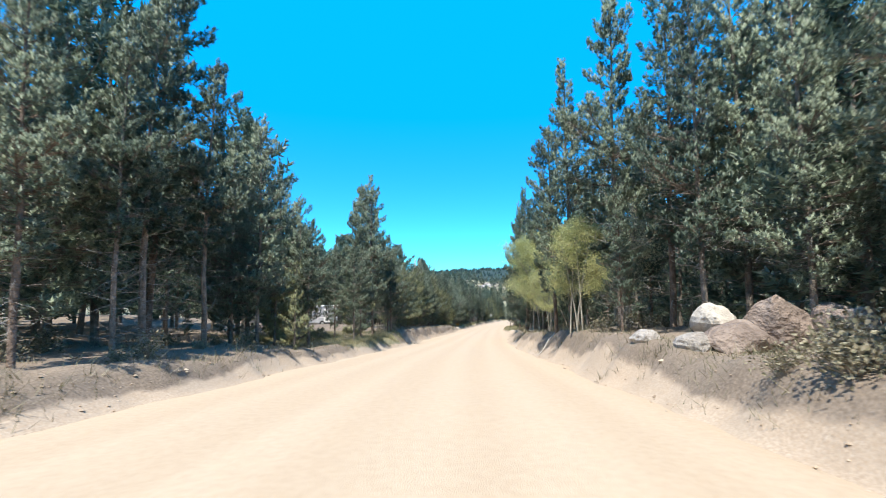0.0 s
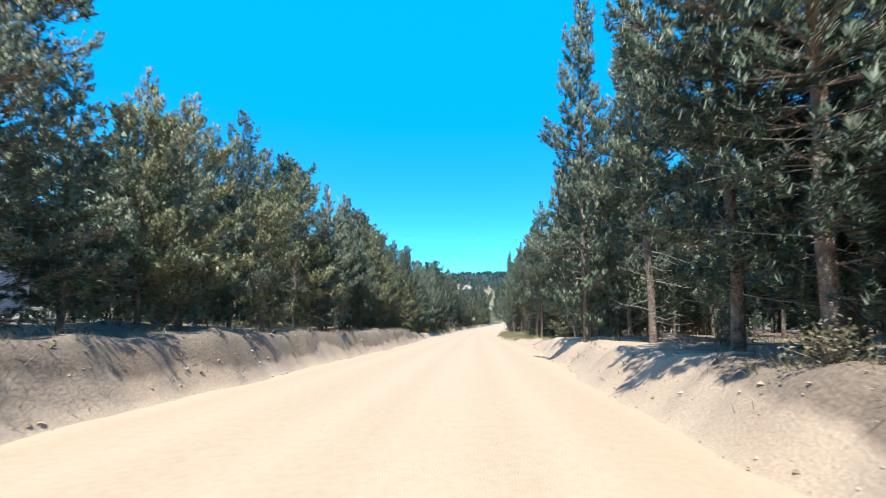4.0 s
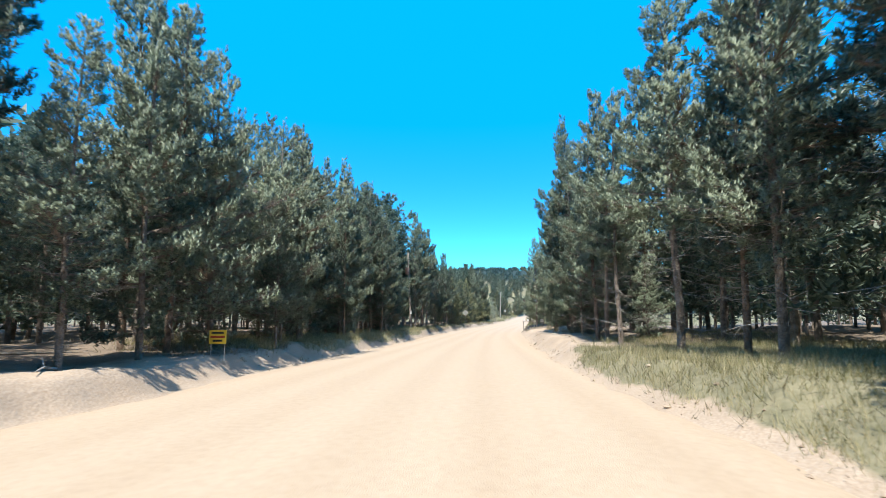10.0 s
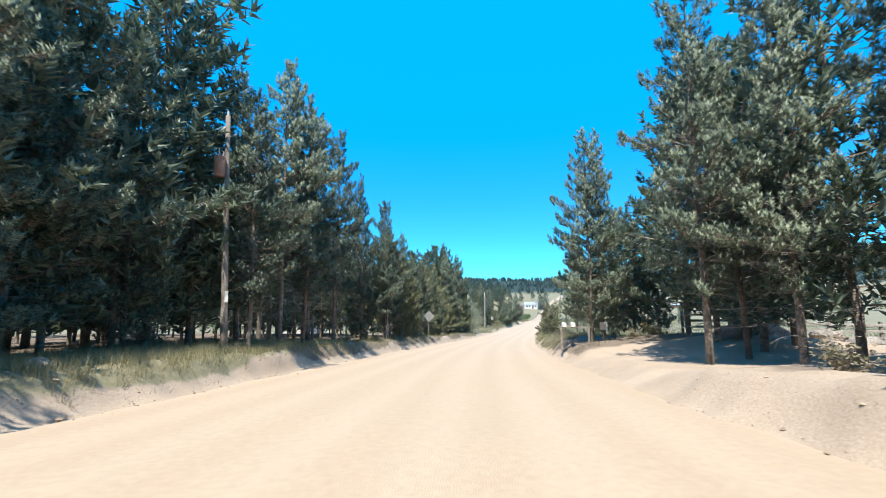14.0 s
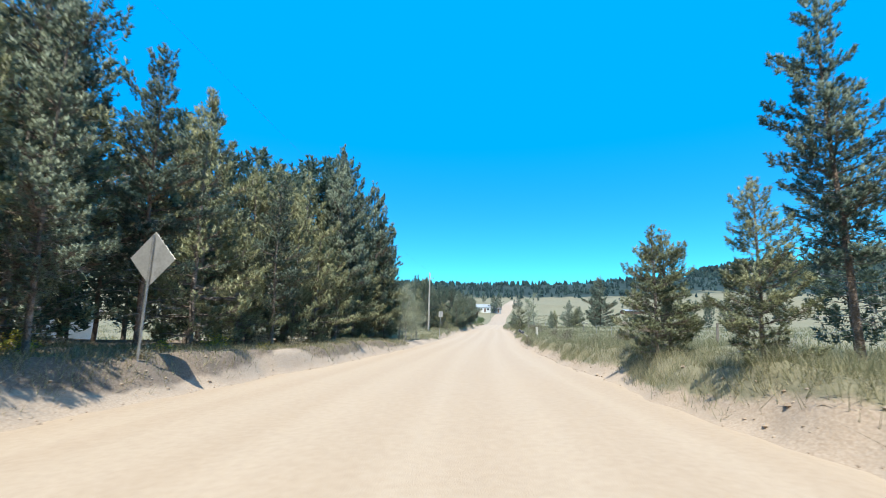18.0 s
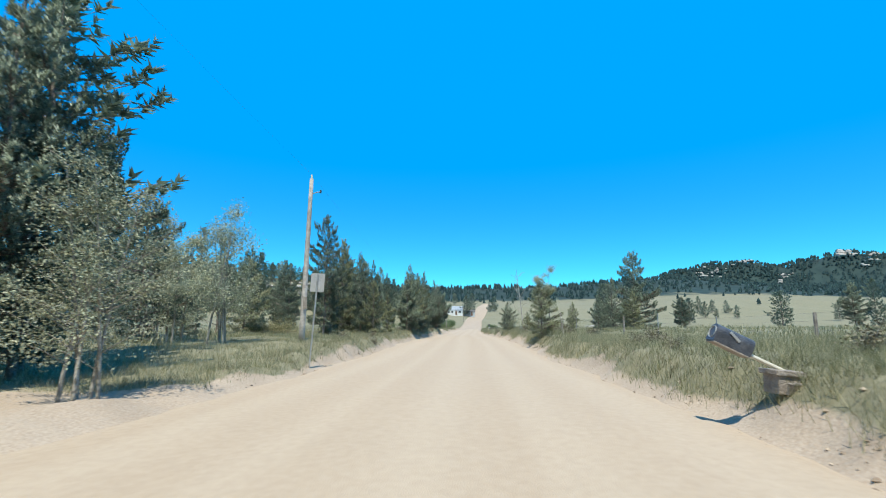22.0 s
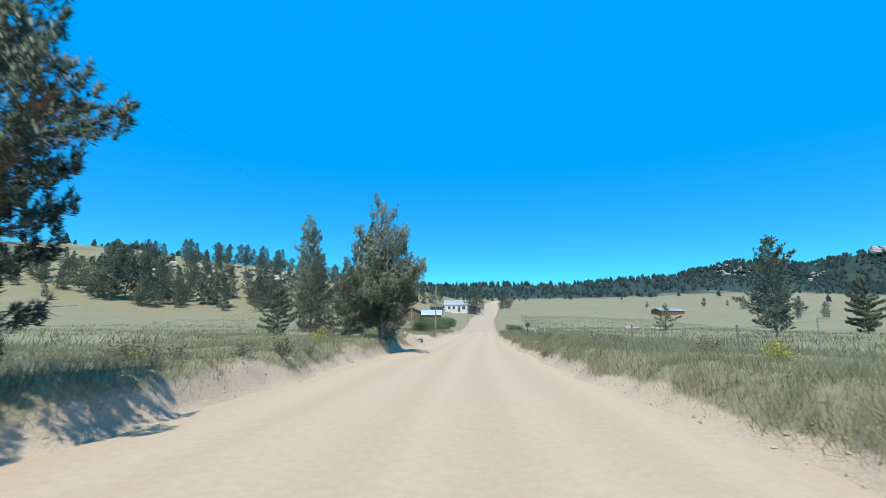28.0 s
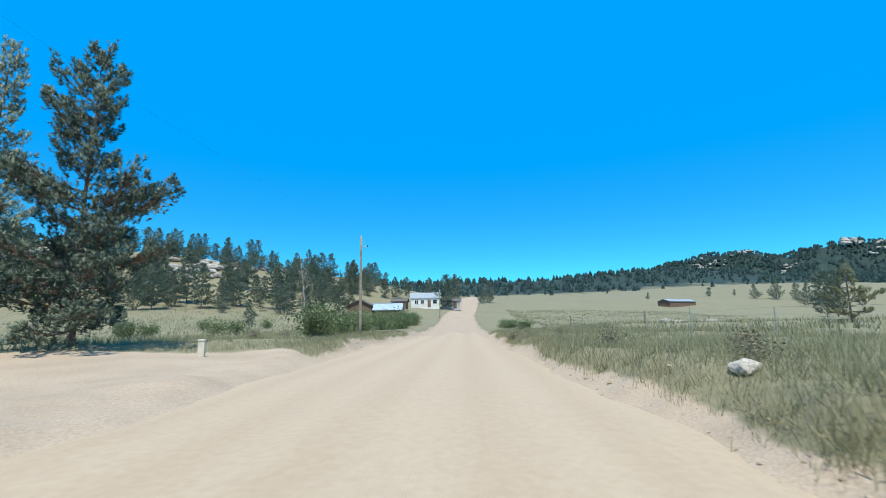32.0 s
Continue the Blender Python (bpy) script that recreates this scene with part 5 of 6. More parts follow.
# ---- poles, cables and signs ----
def utility_pole(x, y, height, lean=(0.0, 0.0), tank=False, lamp=False, arm=False, label="weathered wooden utility pole", r=0.13, tank_mat=RUST, tank_at=0.765, wood=POLEWOOD):
    ob = thing("utility_pole", x, y, label, "utility pole", "utility poles")
    q = np.linspace(-0.05, 1, 8)
    s = Soup()
    s.tube(np.column_stack([q * lean[0], q * lean[1], q * height]), r * (1 - 0.35 * np.clip(q, 0, 1)), 12, cap=True)
    part("pole", s, wood, ob, smooth=True)
    at = lambda u: Vector((u * lean[0], u * lean[1], u * height))
    part("pin_insulator", rod([at(1.0), at(1.0) + Vector((0, 0, 0.12)), at(1.0) + Vector((0, 0, 0.2))], 0.05, 0.03), CREAM, ob, "pale ceramic insulator")
    b = at(0.9)
    part("bracket", rod([b, b + Vector((0.28, -0.1, 0.08)), b + Vector((0.42, -0.12, 0.1))], 0.02), STEEL, ob)
    part("side_insulator", rod([b + Vector((0.42, -0.12, 0.05)), b + Vector((0.44, -0.12, 0.18))], 0.05, 0.035), DARKINK, ob)
    if tank:
        c = at(tank_at) + Vector((-0.16, -0.26, 0))
        z = Soup()
        z.tube([c + Vector((0, 0, d)) for d in (-0.42, -0.38, 0.36, 0.40)], [0.17, 0.2, 0.2, 0.16], 16, cap=True)
        t = part("transformer", z, tank_mat, ob, "rust-coloured transformer tank" if tank_mat is RUST else "pale grey transformer tank", smooth=True)
        part("bushing", rod([c + Vector((-0.04, 0, 0.38)), c + Vector((-0.06, 0, 0.70))], 0.04, 0.025), CREAM, t)
        part("arrester", rod([c + Vector((0.1, 0, 0.38)), c + Vector((0.12, 0, 0.58))], 0.03, 0.02), STEEL, t)
        part("strap", rod([at(tank_at) + Vector((0, 0, -0.2)), c + Vector((0, 0, -0.2))], 0.03), STEEL, t)
        part("number_plate", box(0.12, 0.01, 0.4, at(0.22) + Vector((0.12, -0.12, 0)), 0.003), WHITE, ob, "small white marker plate")
    if arm:
        c = at(0.80)
        part("cutout_arm", box(0.5, 0.06, 0.06, c + Vector((0.2, -0.1, 0)), 0.01), GREYWOOD, ob)
        part("cutout_fuse", rod([c + Vector((0.4, -0.12, -0.22)), c + Vector((0.4, -0.12, 0.18))], 0.035), STEEL, ob)
        z = Soup()
        z.tube([at(0.66), at(0.735)], [r * 0.80, r * 0.79], 12)
        part("metal_wrap", z, ALU, ob, "pale sheet-metal wrap", smooth=True)
    if lamp:
        part("ground_box", box(0.16, 0.12, 0.5, at(0.22) + Vector((0.06, -0.16, 0)), 0.01), GREYWOOD, ob)
    return ob, ob.matrix_world.translation + at(1.0) + Vector((0, 0, 0.2))


def cable(a, b, sag, name="overhead_cable", r=0.005):
    s = Soup()
    q = np.linspace(0, 1, 22)
    p = np.array(a)[None] * (1 - q[:, None]) + np.array(b)[None] * q[:, None]
    p[:, 2] -= 4 * sag * q * (1 - q)
    s.tube(p, np.full(22, r), 4)
    tagged(new(name, s.mesh(name, STEEL if r > 0.003 else WIRE)), "bright twisted service cable across the road" if r > 0.003 else "thin dark overhead power cable between poles", "power cable", "overhead cables")


_, TOP_A = utility_pole(-9.6, 70.4, 10.2, (0.35, 0.0), tank=True, label="weathered utility pole with a pale grey transformer among pines", r=0.14, tank_mat=ALU, tank_at=0.80)
_, TOP_B = utility_pole(-1.6, 148.1, 9.0, (-0.35, 0.1), tank=True, label="wooden utility pole with a rusty transformer tank")
_, TOP_C = utility_pole(18.0, 224.6, 7.2, (0.1, 0.1), lamp=True, wood=SNAG, label="sun-bleached wooden utility pole in roadside grass")
_, TOP_D = utility_pole(34.9, 298.2, 7.9, (0.6, -0.9), arm=True, label="leaning brown utility pole with a pale metal wrap")
_, TOP_E = utility_pole(47.7, 325.4, 6.6, r=0.11, label="thin grey utility pole above green bushes")
_, TOP_F = utility_pole(70.0, 390.0, 6.0, r=0.11, label="far grey utility pole near the ranch house")
_, TOP_G = utility_pole(29.0, 96.0, 12.5, r=0.12, label="grey utility pole standing among pines")
for a, b, sag in ((TOP_A, TOP_B, 1.2), (TOP_B, TOP_C, 1.2), (TOP_C, TOP_D, 1.0), (TOP_D, TOP_E, 0.5), (TOP_E, TOP_F, 0.8), (TOP_A - Vector((0, 0, 3.2)), TOP_G, 0.8)):
    cable(a, b, sag, r=0.006 if b is TOP_G else 0.0018)


def sign_post(ob, height, square=True, r=0.03):
    part("post", box(2 * r, 2 * r, height + 0.3, (0, 0, height / 2 - 0.15), 0.006) if square else rod([(0, 0, -0.2), (0, 0, height)], r), STEEL, ob)


def warning_sign():
    ob = thing("warning_sign", 6.05, 178.6, "diamond road sign seen from its bare metal back", "road sign", turn=radians(-22))
    sign_post(ob, 2.7, r=0.02)
    h = 0.60
    p = part("panel", prism([(0, -h), (h, 0), (0, h), (-h, 0)], 0.006, (0, 0.05, 2.18), bevel=0.002), ALU, ob, "grey aluminium diamond panel")
    for dz in (-0.3, 0.3):
        part("bolt", rod([(0, -0.035, 2.18 + dz), (0, 0.05, 2.18 + dz)], 0.012), STEEL, p)
    ob.rotation_euler = (0, radians(2), radians(-22))


def rect_sign():
    ob = thing("road_sign", 18.65, 219.8, "rectangular road sign seen from its grey back", "road sign", turn=radians(-12))
    sign_post(ob, 3.05, False, 0.028)
    p = part("panel", box(0.46, 0.006, 0.62, (0, 0.04, 2.78), 0.002), ALU, ob, "pale aluminium panel")
    for dz in (-0.2, 0.2):
        part("bolt", rod([(0, -0.03, 2.78 + dz), (0, 0.045, 2.78 + dz)], 0.01), STEEL, p)
    ob.rotation_euler = (0, radians(3), radians(-12))


def yard_sign():
    ob = thing("yard_sign", -4.1, 107.4, "small yellow yard sign with red and dark print on short stakes", "sign")
    for dx in (-0.2, 0.2):
        part("stake", rod([(dx, 0, -0.1), (dx, 0, 0.75)], 0.012), STEEL, ob)
    p = part("panel", box(0.50, 0.02, 0.40, (0, -0.015, 0.60), 0.004), YELLOW, ob, "yellow panel")
    for k, (w, dz, m) in enumerate(((0.36, 0.10, DARKINK), (0.42, -0.02, RED), (0.28, -0.13, DARKINK))):
        part("print_bar", box(w, 0.004, 0.055, (0.0, -0.029, 0.62 + dz), 0), m, p)


warning_sign()
rect_sign()
yard_sign()


def mailbox_shape(length, width, height):
    """The arched box of a rural mailbox, along y."""
    n = 10
    a = np.linspace(0, np.pi, n)
    w = width / 2
    out = [(-w, 0), (w, 0)] + [(math.cos(t) * w, height - w + math.sin(t) * w) for t in a]
    bm = prism(out, length)
    bmesh.ops.remove_doubles(bm, verts=bm.verts, dist=0.0005)
    return bm


def leaning_mailbox():
    ob = thing("mailbox", 25.48, 209.2, "battered dark mailbox on a leaning post in weeds", "mailbox")
    along = Vector((0.85, -0.26, -0.45)).normalized()
    across = along.cross(Vector((0, 0, 1))).normalized()
    up = across.cross(along)
    side = Vector((0.956, -0.292, 0))
    tilt = Matrix((across, along, up)).transposed().to_4x4()
    part("post", rod([side * 0.42 + Vector((0, 0, 0.1)), side * -0.55 + Vector((0, 0, 0.58))], 0.028, sides=8), CREAM, ob, "pale leaning wooden post")
    bm = mailbox_shape(0.52, 0.22, 0.25)
    mid = side * -0.68 + Vector((0, 0, 0.60))
    bmesh.ops.transform(bm, matrix=Matrix.Translation(mid) @ tilt, verts=bm.verts)
    m = part("mailbox_body", bm, BLACKMETAL, ob, "dark scuffed metal box")
    ring = [mid + tilt @ Vector((math.cos(a) * 0.085, -0.265, 0.125 + math.sin(a) * 0.085)) for a in np.linspace(0, 6.283, 15)]
    part("door_ring", rod(ring, 0.008, sides=5), STEEL, m, "worn pale ring on the door")
    bm = box(0.012, 0.17, 0.035, (0.118, -0.02, 0.16), 0.004, (-25, 0, 0))
    bmesh.ops.transform(bm, matrix=Matrix.Translation(mid) @ tilt, verts=bm.verts)
    part("flag", bm, ALU, m, "pale metal flag")
    bm = box(0.22, 0.50, 0.02, (0, 0.0, -0.012), 0.004)
    bmesh.ops.transform(bm, matrix=Matrix.Translation(mid) @ tilt, verts=bm.verts)
    part("mount_board", bm, GREYWOOD, ob)
    part("planter_box", box(0.34, 0.30, 0.26, (0.0, 0.0, 0.13), 0.015, (0, 4, -12)), GREYWOOD, ob, "weathered wooden crate")
    part("planter_rim", box(0.40, 0.36, 0.07, (0.0, 0.0, 0.28), 0.012, (0, 4, -12)), GREYWOOD, ob)
    part("loose_board", box(0.24, 0.03, 0.16, (-0.05, -0.22, 0.09), 0.008, (20, 0, -8)), GREYWOOD, ob)


def roadside_mailbox():
    ob = thing("mailbox", 49.8, 295.0, "large dark mailbox on a post beside a tan pedestal", "mailbox", turn=radians(-15))
    part("post", box(0.10, 0.10, 0.95, (0, 0, 0.35), 0.01), GREYWOOD, ob)
    part("shelf", box(0.30, 0.56, 0.03, (0, 0, 0.83), 0.005), GREYWOOD, ob)
    bm = mailbox_shape(0.58, 0.34, 0.36)
    bmesh.ops.translate(bm, vec=(0, 0, 0.845), verts=bm.verts)
    m = part("mailbox_body", bm, BLACKMETAL, ob, "dark blue-grey metal box")
    part("door_rim", box(0.36, 0.02, 0.03, (0, -0.295, 0.86), 0.005), STEEL, m)
    part("flag", box(0.012, 0.2, 0.05, (0.178, -0.05, 1.06), 0.003), RED, m)


def pedestal(x, y, h, text="tan plastic utility pedestal standing in grass", w=0.16):
    ob = thing("utility_pedestal", x, y, text, "utility pedestal", "roadside pedestals")
    part("housing", box(w, w, h, (0, 0, h / 2 - 0.03), 0.015), CREAM, ob)
    part("cap", box(w + 0.03, w + 0.03, 0.06, (0, 0, h), 0.015), CREAM, ob)


def marker_stake(x, y, h, material, text):
    ob = thing("marker_stake", x, y, text, "marker stake", "marker stakes")
    part("stake", box(0.07, 0.03, h + 0.2, (0, 0, h / 2 - 0.1), 0.005), material, ob)
    part("stake_cap", box(0.074, 0.034, 0.10, (0, 0, h - 0.04), 0.005), WHITE, ob)


leaning_mailbox()
roadside_mailbox()
pedestal(49.95, 295.55, 0.55)
pedestal(25.0, 205.6, 0.85, "white utility pedestal standing in tall grass")
pedestal(41.3, 311.0, 0.55, "short white marker post in grass by a side track", 0.2)
marker_stake(53.0, 298.6, 0.9, CREAM, "pale thin marker stake in the grass")
marker_stake(47.5, 288.0, 0.7, GREYWOOD, "weathered marker stake in the grass")
marker_stake(40.4, 301.6, 0.6, GREYWOOD, "short weathered stake beside a sandy berm")
marker_stake(-4.2, 124.0, 0.8, GREYWOOD, "short weathered stake in the grass")


def mailbox_cluster():
    ob = thing("mailbox_stand", 13.6, 155.0, "rough wooden stand with pale mailboxes and a board", "mailbox stand", turn=radians(-10))
    for dx in (-0.7, 0.7):
        part("post", box(0.1, 0.1, 1.2, (dx, 0, 0.5), 0.01), GREYWOOD, ob)
    part("rail", box(1.8, 0.12, 0.06, (0, 0, 1.08), 0.008), GREYWOOD, ob)
    for dx in (-0.55, -0.1):
        bm = mailbox_shape(0.5, 0.2, 0.24)
        bmesh.ops.translate(bm, vec=(dx, 0, 1.11), verts=bm.verts)
        part("mailbox_body", bm, WHITE, ob, "white metal mailbox")
    s = thing("notice_board", 15.6, 156.2, "small white blank board on a post", "sign")
    part("post", box(0.07, 0.07, 0.9, (0, 0, 0.4), 0.006), GREYWOOD, s)
    part("panel", box(0.42, 0.02, 0.42, (0, -0.05, 0.75), 0.004), WHITE, s)


mailbox_cluster()


def culvert():
    ob = thing("culvert_pipe", 41.0, 298.3, "end of a dark steel culvert pipe in a sandy berm", "culvert pipe", turn=radians(-15), z=land1(41.0, 298.3) - 0.12)
    s = Soup()
    a = np.arange(17) / 16 * 2 * np.pi
    for r0, r1, y0, y1 in ((0.20, 0.20, -0.3, 1.2), (0.17, 0.17, 1.2, -0.3), (0.20, 0.17, -0.3, -0.3)):
        v = [(math.cos(t) * r, yy, 0.12 + math.sin(t) * r) for t in a[:-1] for r, yy in ((r0, y0), (r1, y1))]
        f = []
        for i in range(16):
            j = (i + 1) % 16
            f += [(2 * i, 2 * j, 2 * j + 1), (2 * i, 2 * j + 1, 2 * i + 1)]
        s.add(v, f)
    part("pipe", s, DARKINK, ob, smooth=False)


culvert()


# ---- fence along the field ----
def field_fence():
    rng = random.Random(8)
    y, prev, k = 186.0, None, 0
    fence = new("wire_fence")
    tagged(fence, "old wire fence of thin wooden and steel posts in grass", "fence")
    tops = []
    while y < 335:
        L = 11.5 + 1.2 * math.sin(y * 0.07)
        x = float(road_x(y)) + L
        z = land1(x, y)
        h = rng.uniform(1.0, 1.3)
        wooden = k % 3 == 0
        s = rod([(x, y, z - 0.2), (x + rng.uniform(-0.06, 0.06), y + rng.uniform(-0.06, 0.06), z + h)], 0.055 if wooden else 0.022, sides=7 if wooden else 5)
        part("fence_post", s, GREYWOOD if wooden else STEEL, fence)
        tops.append(Vector((x, y, z)))
        y += rng.uniform(4.2, 5.4)
        k += 1
    for hgt in (0.45, 0.75, 1.0):
        s = Soup()
        s.tube([t + Vector((0, 0, hgt)) for t in tops], np.full(len(tops), 0.002), 3)
        part("wire", s, WIRE, fence)


field_fence()


def rail_fence():
    """A weathered rail fence and a plank table among the trees."""
    ob = thing("rail_fence", 20.0, 156.0, "weathered pale wooden rail fence behind trees", "fence", turn=radians(-12))
    for i in range(6):
        dz = land1(20.0 + i * 2.4, 156.0 - i * 0.5) - land1(20.0, 156.0)
        part("fence_post", box(0.12, 0.12, 1.4, (i * 2.4, 0, 0.5 + dz), 0.01), GREYWOOD, ob)
        if i < 5:
            for h in (0.35, 0.68, 1.0):
                part("rail", box(2.45, 0.05, 0.12, (i * 2.4 + 1.2, -0.07, h + dz), 0.008, (0, 0, 0)), SNAG, ob)


rail_fence()


# ---- buildings ----
def window(parent, at, w, h, turn=0.0, frame_mat=None):
    """A window set in a wall: frame and pane; turn is the way it faces, in degrees about z."""
    q = Matrix.LocRotScale(at, Euler((0, 0, radians(turn))), None)
    fr = bmesh.new()
    for cx, cz, sx, sz in ((0, h / 2, w + 0.1, 0.07), (0, -h / 2, w + 0.16, 0.09), (-w / 2, 0, 0.07, h), (w / 2, 0, 0.07, h), (0, 0, 0.04, h)):
        b = box(sx, 0.09, sz, (cx, -0.02, cz), 0.006)
        me = bpy.data.meshes.new("tmp"); b.to_mesh(me); b.free(); fr.from_mesh(me); bpy.data.meshes.remove(me)
    bmesh.ops.transform(fr, matrix=q, verts=fr.verts)
    p = part("window_frame", fr, frame_mat or WHITE, parent)
    g = box(w, 0.02, h, (0, 0.0, 0), 0)
    bmesh.ops.transform(g, matrix=q, verts=g.verts)
    part("pane", g, GLASS, p)


def gable_house(name, x, y, turn, w, d, h, ridge, wall, roof, label, category="house", z=None, windows=(), door=None, eave=0.35, siding=True):
    """A house with four walls, two roof slopes, siding lines, windows and a door; w along its own x, front towards -y."""
    ob = thing(name, x, y, label, category, turn=radians(turn), z=z)
    t = 0.16
    part("wall", prism([(-w / 2, -0.6), (w / 2, -0.6), (w / 2, h), (-w / 2, h)], t, (0, -d / 2, 0)), wall, ob)
    part("wall", prism([(-w / 2, -0.6), (w / 2, -0.6), (w / 2, h), (-w / 2, h)], t, (0, d / 2, 0)), wall, ob)
    for sx in (-1, 1):
        part("gable_wall", prism([(-d / 2 + t / 2, -0.6), (d / 2 - t / 2, -0.6), (d / 2 - t / 2, h), (0, h + ridge), (-d / 2 + t / 2, h)], t, (sx * (w / 2 - t / 2), 0, 0), (0, 0, 90)), wall, ob)
    sl = math.atan2(ridge, d / 2)
    ln = math.hypot(ridge, d / 2) + eave
    for sy in (-1, 1):
        c = (0, sy * math.cos(sl) * ln / 2, h + ridge - math.sin(sl) * ln / 2 + 0.08)
        part("roof", box(w + 2 * eave, ln, 0.1, c, 0.01, (-sy * math.degrees(sl), 0, 0)), roof, ob)
    part("ridge_cap", box(w + 2 * eave, 0.3, 0.06, (0, 0, h + ridge + 0.14), 0.01), roof, ob)
    if siding:
        for k in range(int(h / 0.3)):
            part("siding_board", box(w, 0.025, 0.26, (0, -d / 2 - t / 2 - 0.008, 0.2 + k * 0.3), 0.004, (3, 0, 0)), wall, ob)
    for wx, wz, ww, wh in windows:
        window(ob, (wx, -d / 2 - t / 2 - 0.03, wz), ww, wh)
    if door:
        dr = part("door", box(0.95, 0.06, 2.05, (door, -d / 2 - t / 2 - 0.03, 1.02), 0.01), BROWN, ob)
        part("door_handle", rod([(door + 0.36, -d / 2 - t / 2 - 0.1, 1.0), (door + 0.36, -d / 2 - t / 2 - 0.05, 1.0)], 0.03), STEEL, dr)
    return ob


def travel_trailer():
    ob = thing("trailer", -18.3, 53.6, "pale grey trailer with panel seams parked among pines", "trailer", turn=radians(22))
    part("body", box(3.5, 2.2, 1.95, (0, 0, 1.3), 0.07), SIDING, ob)
    part("roof", box(3.6, 2.3, 0.09, (0, 0, 2.31), 0.035), WHITE, ob)
    for k in range(4):
        part("panel_seam", box(0.05, 0.02, 1.8, (-1.5 + k * 1.0, -1.107, 1.3), 0.004), WHITE, ob)
    for k in range(2):
        part("trim_band", box(3.4, 0.02, 0.06, (0, -1.108, 1.0 + k * 0.65), 0.004), WHITE, ob)
    for sy in (-1, 1):
        z = Soup(); z.tube([(0, sy * 0.92, 0.32), (0, sy * 1.12, 0.32)], [0.32, 0.32], 18, cap=True)
        wh = part("wheel", z, DARKINK, ob)
        z = Soup(); z.tube([(0, sy * 1.11, 0.32), (0, sy * 1.14, 0.32)], [0.17, 0.16], 14, cap=True)
        part("rim", z, STEEL, wh)
    part("hitch", box(1.0, 0.12, 0.12, (2.2, 0, 0.5), 0.01), STEEL, ob)
    part("hitch_jack", rod([(2.6, 0, -0.05), (2.6, 0, 0.6)], 0.04), STEEL, ob)
    part("door", box(0.7, 0.03, 1.5, (0.5, -1.118, 1.2), 0.01), WHITE, ob)


travel_trailer()
gable_house("shed", 40.0, 112.0, -70, 4.5, 3.2, 2.1, 0.9, REDWOOD, SHINGLE, "small red-brown wooden shed behind the pines", "shed", door=0.6, windows=((-1.2, 1.3, 0.6, 0.6),))
gable_house("cabin", -14.0, 207.0, 72, 6.0, 4.2, 2.3, 1.1, WHITE, SHINGLE, "small white cabin seen between young pines", "cabin", windows=((-1.6, 1.4, 0.8, 0.9), (1.7, 1.4, 0.8, 0.9)), door=0.0)
gable_house("ranch_house", 75.5, 428.0, -14, 8.5, 7.0, 2.6, 1.7, WHITE, ALU, "white ranch house with a pale metal roof", "house",
            windows=((-2.6, 1.5, 1.0, 1.1), (-0.9, 1.5, 0.9, 1.1), (2.8, 1.5, 1.2, 1.1)), door=1.1)
gable_house("house_annex", 83.5, 428.5, -14, 5.5, 5.0, 2.1, 0.9, SIDING, SHINGLE, "low grey annex with a dark roof beside the house", "annex", windows=((-1.0, 1.3, 0.9, 0.8),), door=1.2)
gable_house("tin_shed", 58.2, 385.5, -14, 5.2, 4.0, 1.6, 1.2, BROWN, TIN, "low shed with a blue-grey tin roof", "shed", siding=False)
gable_house("brown_barn", 53.2, 388.0, 74, 5.0, 4.6, 2.3, 1.1, BROWN, SHINGLE, "old brown board barn with a shingle roof", "barn", siding=False, door=0.5)
gable_house("far_barn", 177.0, 440.0, 12, 15.0, 5.0, 1.6, 0.9, BROWN, ALU, "long low barn with a pale metal roof in the field", "barn", siding=False)
gable_house("hay_shed", 66.0, 418.0, -20, 4.0, 3.5, 2.0, 0.8, BROWN, SHINGLE, "small brown outbuilding by the ranch", "shed", siding=False)
gable_house("roadside_house", 30.0, 24.0, -80, 8.0, 5.0, 2.5, 1.2, CREAM, SHINGLE, "pale house wall glimpsed behind pines", "house", windows=((-2, 1.4, 0.9, 1.0), (2, 1.4, 0.9, 1.0)))


# ---- rocks ----
def boulder(seed, sx, sy, sz, detail=2):
    bm = bmesh.new()
    bmesh.ops.create_icosphere(bm, subdivisions=detail, radius=1.0)
    off = Vector((seed * 3.1, seed * 1.7, seed * 2.3))
    for v in bm.verts:
        p = v.co.copy()
        n = noise.noise(p * 1.1 + off) * 0.32 + noise.noise(p * 2.7 + off) * 0.13
        v.co = p * (1 + n)
        v.co.z = max(v.co.z, -0.55)
    for i in range(5):
        nrm = Vector((math.sin(seed * 5.1 + i * 2.3), math.cos(seed * 3.7 + i * 1.9), math.sin(seed + i * 1.3) * 0.8)).normalized()
        for v in bm.verts:
            d = v.co.dot(nrm) - 0.78
            if d > 0:
                v.co -= nrm * d * 0.85
    bmesh.ops.scale(bm, vec=(sx, sy, sz), verts=bm.verts)
    return bm


def rock(x, y, sx, sy, sz, seed, material=None, label="weathered pale granite boulder", up=0.35, group="roadside rocks"):
    bm = boulder(seed, sx, sy, sz, 3 if max(sx, sz) > 0.5 else 2)
    me = bpy.data.meshes.new("rock")
    bm.to_mesh(me); bm.free()
    me.materials.append(material or ROCK)
    ob = new("rock", me)
    ob.matrix_world = Matrix.LocRotScale((x, y, land1(x, y) + sz * up), Euler((0, 0, seed * 1.3)), None)
    tagged(ob, label, "rock", group)


